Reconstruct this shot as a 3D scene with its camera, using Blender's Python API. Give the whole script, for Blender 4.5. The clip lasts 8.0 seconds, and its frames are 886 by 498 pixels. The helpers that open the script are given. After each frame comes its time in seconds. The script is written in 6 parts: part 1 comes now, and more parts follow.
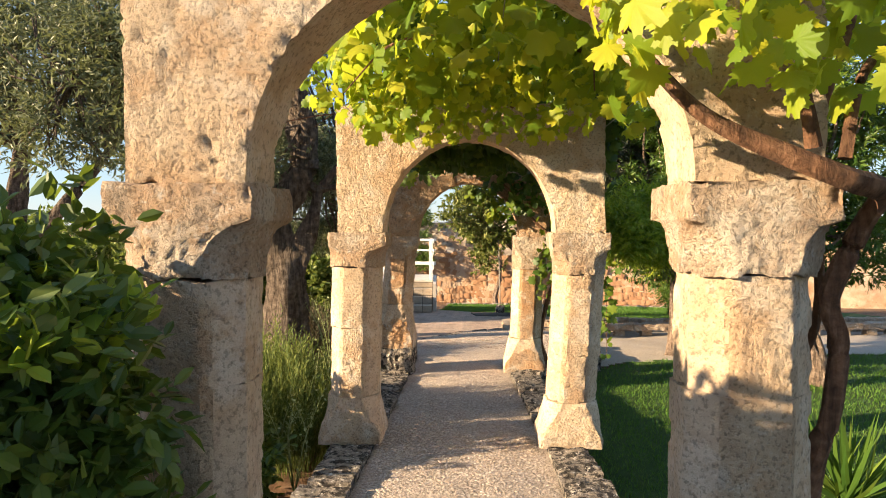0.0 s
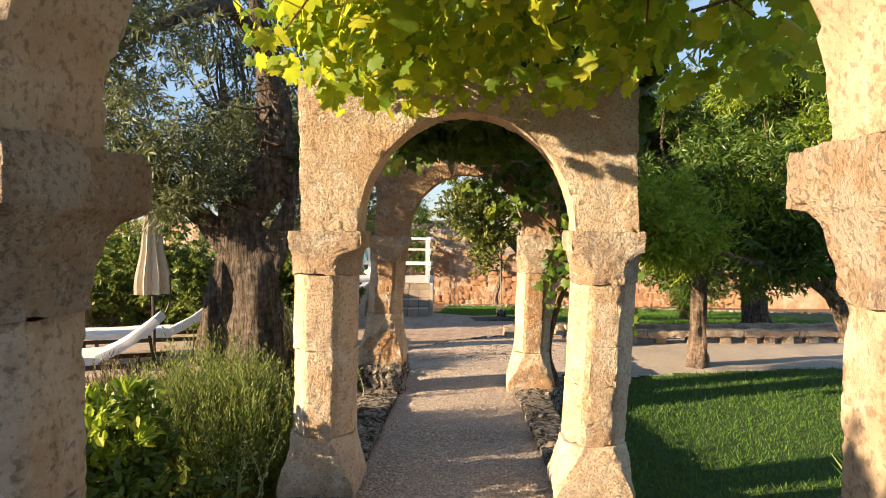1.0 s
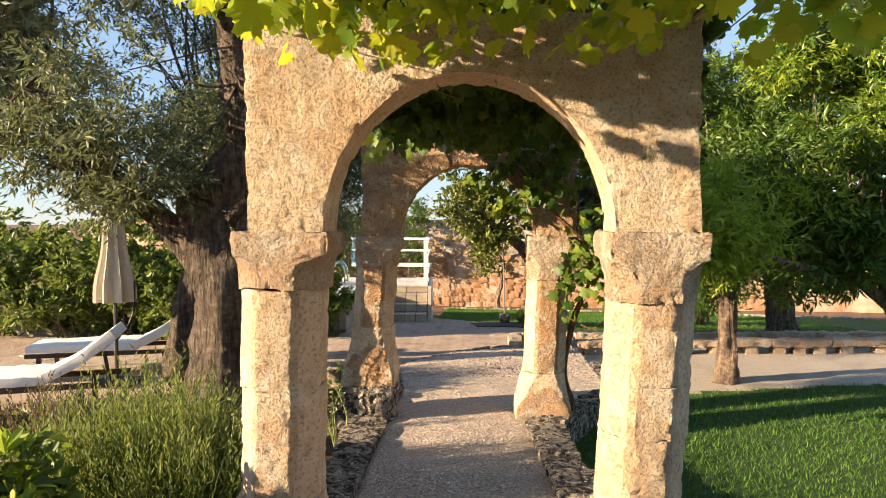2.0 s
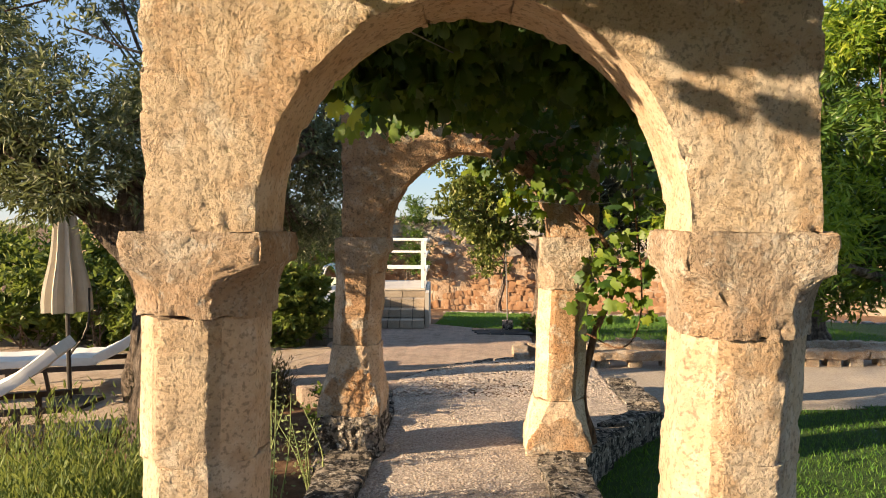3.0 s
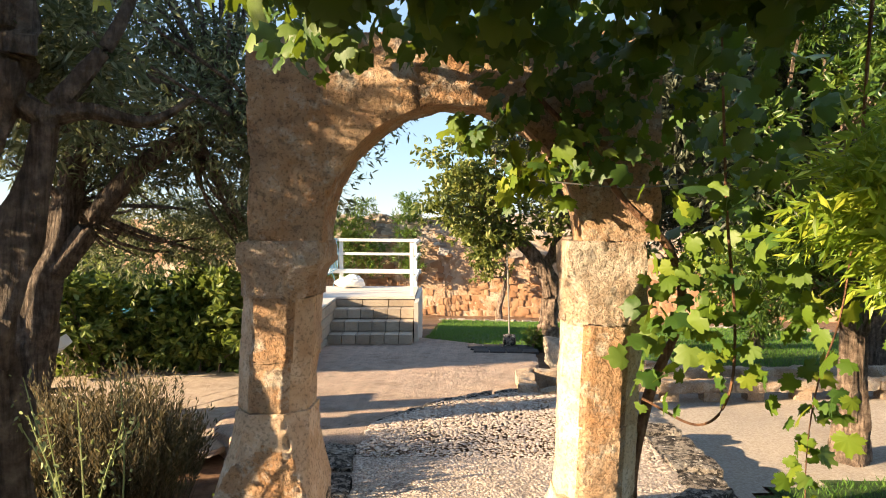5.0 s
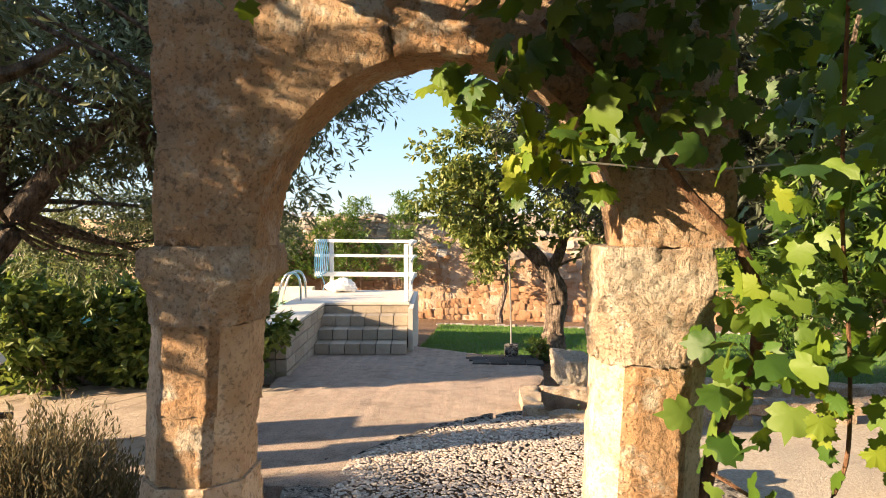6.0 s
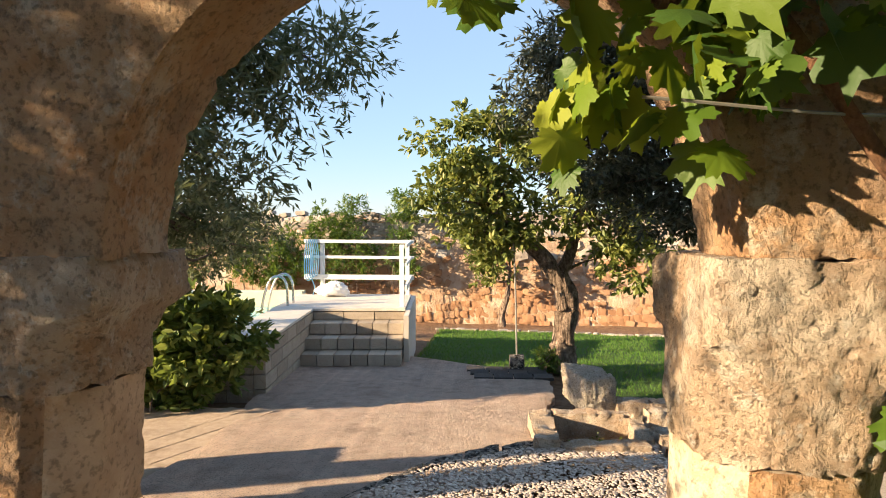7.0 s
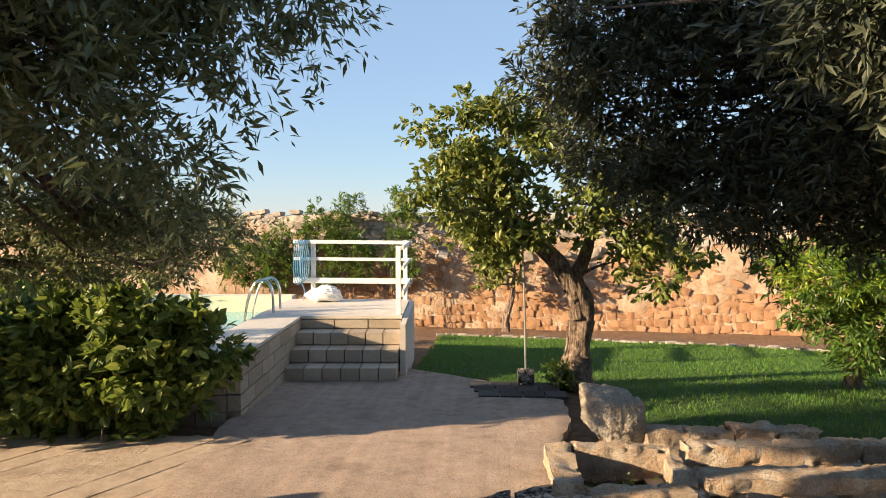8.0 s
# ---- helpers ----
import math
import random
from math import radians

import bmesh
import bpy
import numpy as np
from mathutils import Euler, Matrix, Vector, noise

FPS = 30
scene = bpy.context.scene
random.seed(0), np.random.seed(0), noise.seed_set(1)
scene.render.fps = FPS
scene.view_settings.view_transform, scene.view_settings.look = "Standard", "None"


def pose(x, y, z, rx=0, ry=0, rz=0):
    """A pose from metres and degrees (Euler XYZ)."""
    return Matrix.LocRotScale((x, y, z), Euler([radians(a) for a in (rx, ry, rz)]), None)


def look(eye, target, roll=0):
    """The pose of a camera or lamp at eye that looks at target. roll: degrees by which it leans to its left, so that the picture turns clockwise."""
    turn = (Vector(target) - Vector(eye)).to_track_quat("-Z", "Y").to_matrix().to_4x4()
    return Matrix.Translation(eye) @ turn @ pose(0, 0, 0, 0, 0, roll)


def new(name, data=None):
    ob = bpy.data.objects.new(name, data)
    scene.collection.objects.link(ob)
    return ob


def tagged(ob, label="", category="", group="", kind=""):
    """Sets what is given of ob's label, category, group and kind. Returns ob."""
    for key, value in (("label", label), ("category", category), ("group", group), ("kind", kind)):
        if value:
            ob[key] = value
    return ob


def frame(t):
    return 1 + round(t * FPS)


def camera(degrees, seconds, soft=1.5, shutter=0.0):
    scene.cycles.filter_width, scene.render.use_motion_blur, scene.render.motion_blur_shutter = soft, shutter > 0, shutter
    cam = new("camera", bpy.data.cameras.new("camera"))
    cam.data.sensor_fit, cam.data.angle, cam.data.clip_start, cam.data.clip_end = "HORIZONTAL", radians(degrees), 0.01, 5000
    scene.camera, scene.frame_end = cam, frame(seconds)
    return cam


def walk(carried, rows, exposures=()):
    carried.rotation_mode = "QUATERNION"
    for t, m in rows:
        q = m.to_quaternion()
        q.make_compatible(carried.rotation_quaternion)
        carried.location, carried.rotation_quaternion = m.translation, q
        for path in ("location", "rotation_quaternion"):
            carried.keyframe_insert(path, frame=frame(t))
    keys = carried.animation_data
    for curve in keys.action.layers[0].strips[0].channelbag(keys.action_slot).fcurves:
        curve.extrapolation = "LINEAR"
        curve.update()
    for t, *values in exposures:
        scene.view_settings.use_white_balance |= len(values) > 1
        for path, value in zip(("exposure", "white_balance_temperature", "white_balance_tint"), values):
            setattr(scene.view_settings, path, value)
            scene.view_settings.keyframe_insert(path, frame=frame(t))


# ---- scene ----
cam = camera(68.5, 8.0, soft=1.0)
SIDE, AHEAD, EYE, TILT, LEAN, TURN = 4.01, 7.196, 1.57, -2.09, 0.0, 3.13
ROWS = [
    (0.0, 0.0, 0.0, 0.0, 0.0, -0.0, 0.0),
    (0.5, 0.0075, 0.0683, 0.0036, -0.03, -0.08, -0.02),
    (1.0, 0.0133, 0.1329, 0.0062, -0.03, -0.14, -0.0),
    (1.5, 0.0171, 0.1982, 0.0099, -0.01, -0.19, 0.02),
    (3.0, 0.0262, 0.3868, 0.018, -0.02, -0.16, 0.07),
    (3.5, 0.0348, 0.4488, 0.0205, -0.02, -0.16, 0.07),
    (4.0, 0.0442, 0.5097, 0.0234, -0.05, -0.17, 0.08),
    (4.5, 0.0561, 0.5702, 0.0261, 0.04, -0.19, 0.11),
    (6.0, 0.0772, 0.7453, 0.0351, 0.01, -0.17, 0.08),
    (6.5, 0.081, 0.8059, 0.0381, 0.05, -0.18, 0.09),
    (7.0, 0.084, 0.8679, 0.0401, 0.07, -0.19, 0.07),
    (7.5, 0.0851, 0.9304, 0.0432, 0.13, -0.19, 0.07),
    (8.0, 0.0866, 0.9939, 0.0457, 0.2, -0.21, 0.04),
]
walk(cam, [(t, pose(0, 0, EYE, TILT, LEAN, TURN) @ pose(SIDE * x, AHEAD * y, SIDE * z, 90 + pitch, roll, yaw)) for t, x, y, z, yaw, pitch, roll in ROWS],
     exposures=[(0.0, 1.85), (0.5, 1.75), (1.0, 1.76), (1.5, 1.87), (3.5, 1.60), (4.0, 1.66), (4.5, 2.02), (6.0, 2.14), (6.5, 2.03), (7.0, 1.98), (7.5, 1.74), (8.0, 1.68)])

# ---- world, sun, exposure ----
SUN_EL, SUN_AZ = 15.0, 250.0          # degrees; azimuth clockwise from +y, seen from above
world = bpy.data.worlds.new("world")
scene.world = world
world.use_nodes = True
wn = world.node_tree.nodes
sky = wn.new("ShaderNodeTexSky")
sky.sky_type, sky.sun_disc = "NISHITA", False
sky.sun_elevation, sky.sun_rotation = radians(SUN_EL), radians(SUN_AZ)
sky.altitude, sky.air_density, sky.dust_density, sky.ozone_density = 50, 1.1, 0.0, 2.6
wn["Background"].inputs["Strength"].default_value = 0.066
haze = wn.new("ShaderNodeMix")
haze.data_type = "RGBA"
haze.inputs["Factor"].default_value = 0.58
haze.inputs["B"].default_value = (2.2, 3.0, 4.3, 1)
world.node_tree.links.new(sky.outputs[0], haze.inputs["A"])
world.node_tree.links.new(haze.outputs["Result"], wn["Background"].inputs["Color"])
sun_data = bpy.data.lights.new("sun", "SUN")
sun_data.energy, sun_data.angle, sun_data.color = 5.0, radians(0.6), (1.0, 0.755, 0.475)
sun = new("sun", sun_data)
sun_from = Vector((math.sin(radians(SUN_AZ)) * math.cos(radians(SUN_EL)), math.cos(radians(SUN_AZ)) * math.cos(radians(SUN_EL)), math.sin(radians(SUN_EL))))
sun.matrix_world = look(sun_from * 50, (0, 0, 0))

# ---- materials ----


def mat(name, ramp, scale=6.0, detail=6.0, rough=0.85, bump=0.3, bump_scale=40.0, stain=None, stain_scale=1.3, stain_amount=0.5, pits=0.0, pit_scale=60.0,
        leaf=0.0, glow_tint=(0.5, 0.6, 0.05), spec=0.3, metal=0.0, vary=0.0, distance=0.01, spots=(), grain=0.0, grain_scale=90.0, streak=None, ridges=0.0):
    """Node material: noise ramp, a second large scale of stains, bump and pits, in world metres. leaf: share of light let through."""
    m = bpy.data.materials.new(name)
    m.use_nodes = True
    n, l = m.node_tree.nodes, m.node_tree.links
    b = n["Principled BSDF"]
    b.inputs["Roughness"].default_value = rough
    b.inputs["Specular IOR Level"].default_value = spec
    b.inputs["Metallic"].default_value = metal
    geo = n.new("ShaderNodeNewGeometry")
    info = n.new("ShaderNodeObjectInfo")
    no = n.new("ShaderNodeTexNoise")
    no.inputs["Scale"].default_value, no.inputs["Detail"].default_value, no.inputs["Roughness"].default_value = scale, detail, 0.65
    l.new(geo.outputs["Position"], no.inputs["Vector"])
    fac = no.outputs["Fac"]
    if vary:
        add = n.new("ShaderNodeMath")
        add.operation = "ADD"
        l.new(geo.outputs["Random Per Island"], add.inputs[0])
        l.new(info.outputs["Random"], add.inputs[1])
        fr = n.new("ShaderNodeMath")
        fr.operation = "FRACT"
        l.new(add.outputs[0], fr.inputs[0])
        mixf = n.new("ShaderNodeMix")
        mixf.inputs["Factor"].default_value = vary
        l.new(fac, mixf.inputs["A"])
        l.new(fr.outputs[0], mixf.inputs["B"])
        fac = mixf.outputs["Result"]
    cr = n.new("ShaderNodeValToRGB")
    e = cr.color_ramp.elements
    lo, hi = (0.3, 0.7) if not vary else (0.2, 0.85)
    for i, c in enumerate(ramp):
        at = lo + (hi - lo) * i / max(1, len(ramp) - 1)
        el = e[i] if i < 2 else e.new(at)
        el.position, el.color = at, (*c, 1)
    l.new(fac, cr.inputs["Fac"])
    col = cr.outputs["Color"]
    if stain:
        n2 = n.new("ShaderNodeTexNoise")
        n2.inputs["Scale"].default_value, n2.inputs["Detail"].default_value, n2.inputs["Roughness"].default_value = stain_scale, 8, 0.7
        l.new(geo.outputs["Position"], n2.inputs["Vector"])
        r2 = n.new("ShaderNodeMapRange")
        r2.inputs["From Min"].default_value, r2.inputs["From Max"].default_value, r2.inputs["To Max"].default_value = 0.5, 0.72, stain_amount
        l.new(n2.outputs["Fac"], r2.inputs["Value"])
        mx = n.new("ShaderNodeMix")
        mx.data_type = "RGBA"
        l.new(r2.outputs["Result"], mx.inputs["Factor"])
        l.new(col, mx.inputs["A"])
        mx.inputs["B"].default_value = (*stain, 1)
        col = mx.outputs["Result"]
    for k, (tone, s_scale, lo_at, hi_at, amount) in enumerate(spots):
        n3 = n.new("ShaderNodeTexNoise")
        n3.inputs["Scale"].default_value, n3.inputs["Detail"].default_value, n3.inputs["Roughness"].default_value = s_scale, 7, 0.68
        shift = n.new("ShaderNodeVectorMath")
        shift.operation = "ADD"
        shift.inputs[1].default_value = (3.1 * k + 1.7, 5.3, 2.9 * k)
        l.new(geo.outputs["Position"], shift.inputs[0])
        l.new(shift.outputs[0], n3.inputs["Vector"])
        r3 = n.new("ShaderNodeMapRange")
        r3.inputs["From Min"].default_value, r3.inputs["From Max"].default_value, r3.inputs["To Max"].default_value = lo_at, hi_at, amount
        l.new(n3.outputs["Fac"], r3.inputs["Value"])
        m3 = n.new("ShaderNodeMix")
        m3.data_type = "RGBA"
        l.new(r3.outputs["Result"], m3.inputs["Factor"])
        l.new(col, m3.inputs["A"])
        m3.inputs["B"].default_value = (*tone, 1)
        col = m3.outputs["Result"]
    if streak:
        mp = n.new("ShaderNodeMapping")
        mp.inputs["Rotation"].default_value = (0, 0, radians(streak[0]))
        mp.inputs["Scale"].default_value = (streak[1], streak[1] * 0.03, streak[1] * 0.03)
        l.new(geo.outputs["Position"], mp.inputs["Vector"])
        ns = n.new("ShaderNodeTexNoise")
        ns.inputs["Scale"].default_value, ns.inputs["Detail"].default_value = 1.0, 5
        l.new(mp.outputs[0], ns.inputs["Vector"])
        rs = n.new("ShaderNodeMapRange")
        rs.inputs["From Min"].default_value, rs.inputs["From Max"].default_value = 0.35, 0.65
        rs.inputs["To Min"].default_value, rs.inputs["To Max"].default_value = 1 - streak[2], 1 + streak[2] * 0.6
        l.new(ns.outputs["Fac"], rs.inputs["Value"])
        ks = n.new("ShaderNodeMix")
        ks.data_type, ks.blend_type = "RGBA", "MULTIPLY"
        ks.inputs["Factor"].default_value = 1.0
        l.new(col, ks.inputs["A"])
        l.new(rs.outputs["Result"], ks.inputs["B"])
        col = ks.outputs["Result"]
    l.new(col, b.inputs["Base Color"])
    nb = n.new("ShaderNodeTexNoise")
    nb.inputs["Scale"].default_value, nb.inputs["Detail"].default_value, nb.inputs["Roughness"].default_value = bump_scale, 9, 0.78
    l.new(geo.outputs["Position"], nb.inputs["Vector"])
    height = nb.outputs["Fac"]
    if pits:
        vo = n.new("ShaderNodeTexNoise")
        vo.inputs["Scale"].default_value, vo.inputs["Detail"].default_value, vo.inputs["Roughness"].default_value = pit_scale, 3, 0.6
        l.new(geo.outputs["Position"], vo.inputs["Vector"])
        pr = n.new("ShaderNodeMapRange")
        pr.inputs["From Min"].default_value, pr.inputs["From Max"].default_value = 0.39, 0.50
        pr.inputs["To Max"].default_value = pits
        l.new(vo.outputs["Fac"], pr.inputs["Value"])
        # darkens the colour inside the pits, for shade that bump cannot cast
        hole = n.new("ShaderNodeMapRange")
        hole.inputs["From Min"].default_value, hole.inputs["From Max"].default_value = 0.36, 0.47
        hole.inputs["To Min"].default_value, hole.inputs["To Max"].default_value = 0.60, 1.0
        l.new(vo.outputs["Fac"], hole.inputs["Value"])
        dk = n.new("ShaderNodeMix")
        dk.data_type, dk.blend_type = "RGBA", "MULTIPLY"
        dk.inputs["Factor"].default_value = 1.0
        l.new(col, dk.inputs["A"])
        l.new(hole.outputs["Result"], dk.inputs["B"])
        l.new(dk.outputs["Result"], b.inputs["Base Color"])
        ad = n.new("ShaderNodeMath")
        ad.operation = "ADD"
        l.new(height, ad.inputs[0])
        l.new(pr.outputs["Result"], ad.inputs[1])
        height = ad.outputs[0]
    if grain:
        ng = n.new("ShaderNodeTexNoise")
        ng.inputs["Scale"].default_value, ng.inputs["Detail"].default_value, ng.inputs["Roughness"].default_value = grain_scale, 4, 0.6
        l.new(geo.outputs["Position"], ng.inputs["Vector"])
        mg = n.new("ShaderNodeMath")
        mg.operation = "MULTIPLY_ADD"
        mg.inputs[1].default_value = grain
        l.new(ng.outputs["Fac"], mg.inputs[0])
        l.new(height, mg.inputs[2])
        height = mg.outputs[0]
    if ridges:
        mr = n.new("ShaderNodeMapping")
        mr.inputs["Scale"].default_value = (26, 26, 3.2)
        l.new(geo.outputs["Position"], mr.inputs["Vector"])
        nr = n.new("ShaderNodeTexNoise")
        nr.inputs["Scale"].default_value, nr.inputs["Detail"].default_value, nr.inputs["Roughness"].default_value = 1.0, 4, 0.6
        l.new(mr.outputs[0], nr.inputs["Vector"])
        rr = n.new("ShaderNodeMapRange")
        rr.inputs["From Min"].default_value, rr.inputs["From Max"].default_value, rr.inputs["To Max"].default_value = 0.36, 0.60, ridges
        l.new(nr.outputs["Fac"], rr.inputs["Value"])
        cv = n.new("ShaderNodeMapRange")
        cv.inputs["From Min"].default_value, cv.inputs["From Max"].default_value, cv.inputs["To Min"].default_value = 0.36, 0.55, 0.4
        l.new(nr.outputs["Fac"], cv.inputs["Value"])
        ck = n.new("ShaderNodeMix")
        ck.data_type, ck.blend_type = "RGBA", "MULTIPLY"
        ck.inputs["Factor"].default_value = 1.0
        l.new(col, ck.inputs["A"])
        l.new(cv.outputs["Result"], ck.inputs["B"])
        l.new(ck.outputs["Result"], b.inputs["Base Color"])
        mh = n.new("ShaderNodeMath")
        mh.operation = "ADD"
        l.new(rr.outputs["Result"], mh.inputs[0])
        l.new(height, mh.inputs[1])
        height = mh.outputs[0]
    bu = n.new("ShaderNodeBump")
    bu.inputs["Strength"].default_value, bu.inputs["Distance"].default_value = bump, distance
    l.new(height, bu.inputs["Height"])
    l.new(bu.outputs["Normal"], b.inputs["Normal"])
    if leaf:
        tr = n.new("ShaderNodeBsdfTranslucent")
        tint = n.new("ShaderNodeMix")
        tint.data_type, tint.blend_type = "RGBA", "MIX"
        tint.inputs["Factor"].default_value = 0.6
        l.new(col, tint.inputs["A"])
        tint.inputs["B"].default_value = (*glow_tint, 1)
        l.new(tint.outputs["Result"], tr.inputs["Color"])
        ms = n.new("ShaderNodeMixShader")
        ms.inputs["Fac"].default_value = leaf
        l.new(b.outputs[0], ms.inputs[1])
        l.new(tr.outputs[0], ms.inputs[2])
        l.new(ms.outputs[0], n["Material Output"].inputs["Surface"])
    return m


STONE_SPOTS = [((0.45, 0.265, 0.135), 3.1, 0.49, 0.58, 0.45), ((0.70, 0.63, 0.53), 4.3, 0.52, 0.60, 0.5), ((0.15, 0.115, 0.09), 60, 0.60, 0.70, 0.4), ((0.76, 0.68, 0.57), 85, 0.55, 0.65, 0.25)]
LIMESTONE = mat("limestone", [(0.43, 0.295, 0.19), (0.58, 0.44, 0.30), (0.68, 0.56, 0.42)], 9, 12, 0.93, 1.0, 55, (0.31, 0.245, 0.19), 2.2, 0.7, 0.24, 75, vary=0.14, distance=0.020, spots=STONE_SPOTS, grain=1.0, grain_scale=9)
DRESSED = mat("dressed_limestone", [(0.43, 0.295, 0.195), (0.58, 0.44, 0.31), (0.67, 0.55, 0.42)], 12, 12, 0.92, 1.0, 42, (0.34, 0.25, 0.18), 3.2, 0.7, 0.10, 60, vary=0.12, distance=0.012, spots=[((0.48, 0.30, 0.16), 3.1, 0.52, 0.62, 0.4), ((0.70, 0.61, 0.50), 4.3, 0.52, 0.60, 0.5), ((0.22, 0.17, 0.13), 40, 0.60, 0.68, 0.55), ((0.32, 0.23, 0.15), 9, 0.58, 0.66, 0.45)], grain=0.6, grain_scale=11)
CAPSTONE = mat("lichened_limestone", [(0.35, 0.24, 0.16), (0.49, 0.37, 0.265), (0.59, 0.48, 0.37)], 11, 12, 0.95, 1.0, 48, (0.21, 0.175, 0.15), 5.0, 0.7, 0.26, 80, vary=0.12, distance=0.022, spots=STONE_SPOTS + [((0.62, 0.58, 0.52), 22, 0.57, 0.66, 0.7)], grain=0.5, grain_scale=13)
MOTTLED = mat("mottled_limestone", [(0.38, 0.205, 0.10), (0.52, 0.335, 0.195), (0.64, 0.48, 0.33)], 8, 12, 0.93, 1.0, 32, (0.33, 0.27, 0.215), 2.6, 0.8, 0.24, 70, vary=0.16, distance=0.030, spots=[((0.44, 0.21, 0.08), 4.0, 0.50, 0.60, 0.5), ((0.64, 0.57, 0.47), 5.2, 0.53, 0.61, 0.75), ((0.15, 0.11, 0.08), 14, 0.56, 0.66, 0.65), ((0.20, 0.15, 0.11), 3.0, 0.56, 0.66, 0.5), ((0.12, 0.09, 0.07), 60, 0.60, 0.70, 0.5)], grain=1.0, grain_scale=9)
PALESTONE = mat("pale_rough_stone", [(0.46, 0.37, 0.28), (0.60, 0.51, 0.41), (0.70, 0.63, 0.53)], 14, 10, 0.95, 1.0, 36, (0.30, 0.26, 0.21), 7.0, 0.8, 0.4, 60, vary=0.1, distance=0.035, spots=[((0.14, 0.12, 0.10), 26, 0.56, 0.66, 0.7), ((0.72, 0.68, 0.60), 12, 0.55, 0.63, 0.6)], grain=0.6, grain_scale=15)
KERBSTONE = mat("kerb_stone", [(0.20, 0.165, 0.135), (0.36, 0.31, 0.26), (0.54, 0.48, 0.41)], 8, 9, 0.95, 1.0, 20, (0.10, 0.085, 0.07), 5.0, 0.7, 0.5, 30, vary=0.12, distance=0.035, spots=[((0.028, 0.024, 0.022), 17, 0.47, 0.54, 0.95), ((0.72, 0.67, 0.60), 24, 0.57, 0.63, 0.9)], grain=0.4)
GRAVEL = mat("path_aggregate", [(0.33, 0.255, 0.21), (0.52, 0.43, 0.365), (0.68, 0.60, 0.53)], 70, 8, 0.9, 1.0, 60, (0.26, 0.20, 0.165), 1.6, 0.5, 0.8, 55, distance=0.02, spots=[((0.68, 0.62, 0.55), 48, 0.54, 0.60, 0.8), ((0.17, 0.13, 0.105), 60, 0.56, 0.64, 0.6)])
PEBBLE = mat("pebble", [(0.36, 0.28, 0.225), (0.52, 0.425, 0.35), (0.66, 0.57, 0.485)], 20, 4, 0.8, 0.3, 90, vary=0.6)
CONCRETE = mat("slab_concrete", [(0.60, 0.43, 0.335), (0.71, 0.54, 0.435), (0.77, 0.62, 0.51)], 7, 9, 0.9, 1.0, 45, (0.47, 0.37, 0.305), 0.9, 0.5, 0.5, 80, spots=[((0.20, 0.16, 0.135), 55, 0.58, 0.70, 0.6), ((0.38, 0.27, 0.205), 2.6, 0.52, 0.66, 0.6), ((0.70, 0.63, 0.56), 70, 0.60, 0.68, 0.6)], grain=0.5, grain_scale=120, distance=0.045, streak=(35, 9.0, 0.10))
PAVER = mat("terrace_paver", [(0.36, 0.27, 0.20), (0.47, 0.37, 0.285), (0.56, 0.465, 0.37)], 14, 9, 0.92, 1.0, 45, (0.20, 0.145, 0.10), 3.2, 0.75, vary=0.12, distance=0.02)
TUFFBLOCK = mat("tuff_block", [(0.30, 0.245, 0.19), (0.40, 0.335, 0.265), (0.49, 0.42, 0.34)], 10, 7, 0.9, 0.5, 80, (0.34, 0.29, 0.24), 2.0, 0.5, 0.4, 90, vary=0.4)
DECKSTONE = mat("deck_plaster", [(0.50, 0.45, 0.39), (0.60, 0.55, 0.49)], 6, 6, 0.85, 0.3, 60, (0.42, 0.36, 0.3), 1.2, 0.4)
SOIL = mat("red_soil", [(0.10, 0.055, 0.03), (0.19, 0.105, 0.06), (0.27, 0.17, 0.10)], 9, 8, 0.98, 1.0, 30, (0.09, 0.08, 0.03), 0.8, 0.5, distance=0.03)
GRAVELBED = mat("garden_gravel", [(0.30, 0.25, 0.20), (0.42, 0.36, 0.30), (0.52, 0.46, 0.39)], 45, 5, 0.95, 0.8, 70, (0.28, 0.20, 0.15), 0.7, 0.5)
TURF = mat("turf", [(0.030, 0.065, 0.014), (0.048, 0.095, 0.018), (0.07, 0.12, 0.025)], 12, 8, 0.9, 1.0, 60, (0.08, 0.09, 0.03), 0.6, 0.5, distance=0.03)
GRASS = mat("grass_blade", [(0.045, 0.125, 0.014), (0.075, 0.18, 0.022), (0.14, 0.23, 0.036)], 3, 3, 0.6, 0.1, 30, vary=0.6, leaf=0.35, glow_tint=(0.20, 0.34, 0.04))
WALLSTONE = mat("wall_stone", [(0.26, 0.135, 0.070), (0.335, 0.19, 0.105), (0.40, 0.26, 0.16)], 5, 8, 0.95, 0.8, 35, (0.40, 0.29, 0.19), 1.8, 0.5, vary=0.4, distance=0.02)
RUBBLE = mat("rubble_stone", [(0.20, 0.165, 0.14), (0.34, 0.29, 0.24), (0.50, 0.43, 0.37)], 6, 8, 0.95, 0.8, 30, (0.2, 0.17, 0.14), 2.5, 0.5, vary=0.6, distance=0.02)
EARTHWALL = mat("eroded_plaster", [(0.28, 0.165, 0.095), (0.42, 0.29, 0.195), (0.51, 0.41, 0.31)], 2.2, 10, 0.95, 1.0, 9, (0.34, 0.18, 0.09), 0.9, 0.8, distance=0.06, spots=[((0.50, 0.42, 0.33), 1.7, 0.50, 0.62, 0.7), ((0.14, 0.09, 0.06), 5, 0.58, 0.68, 0.7)])
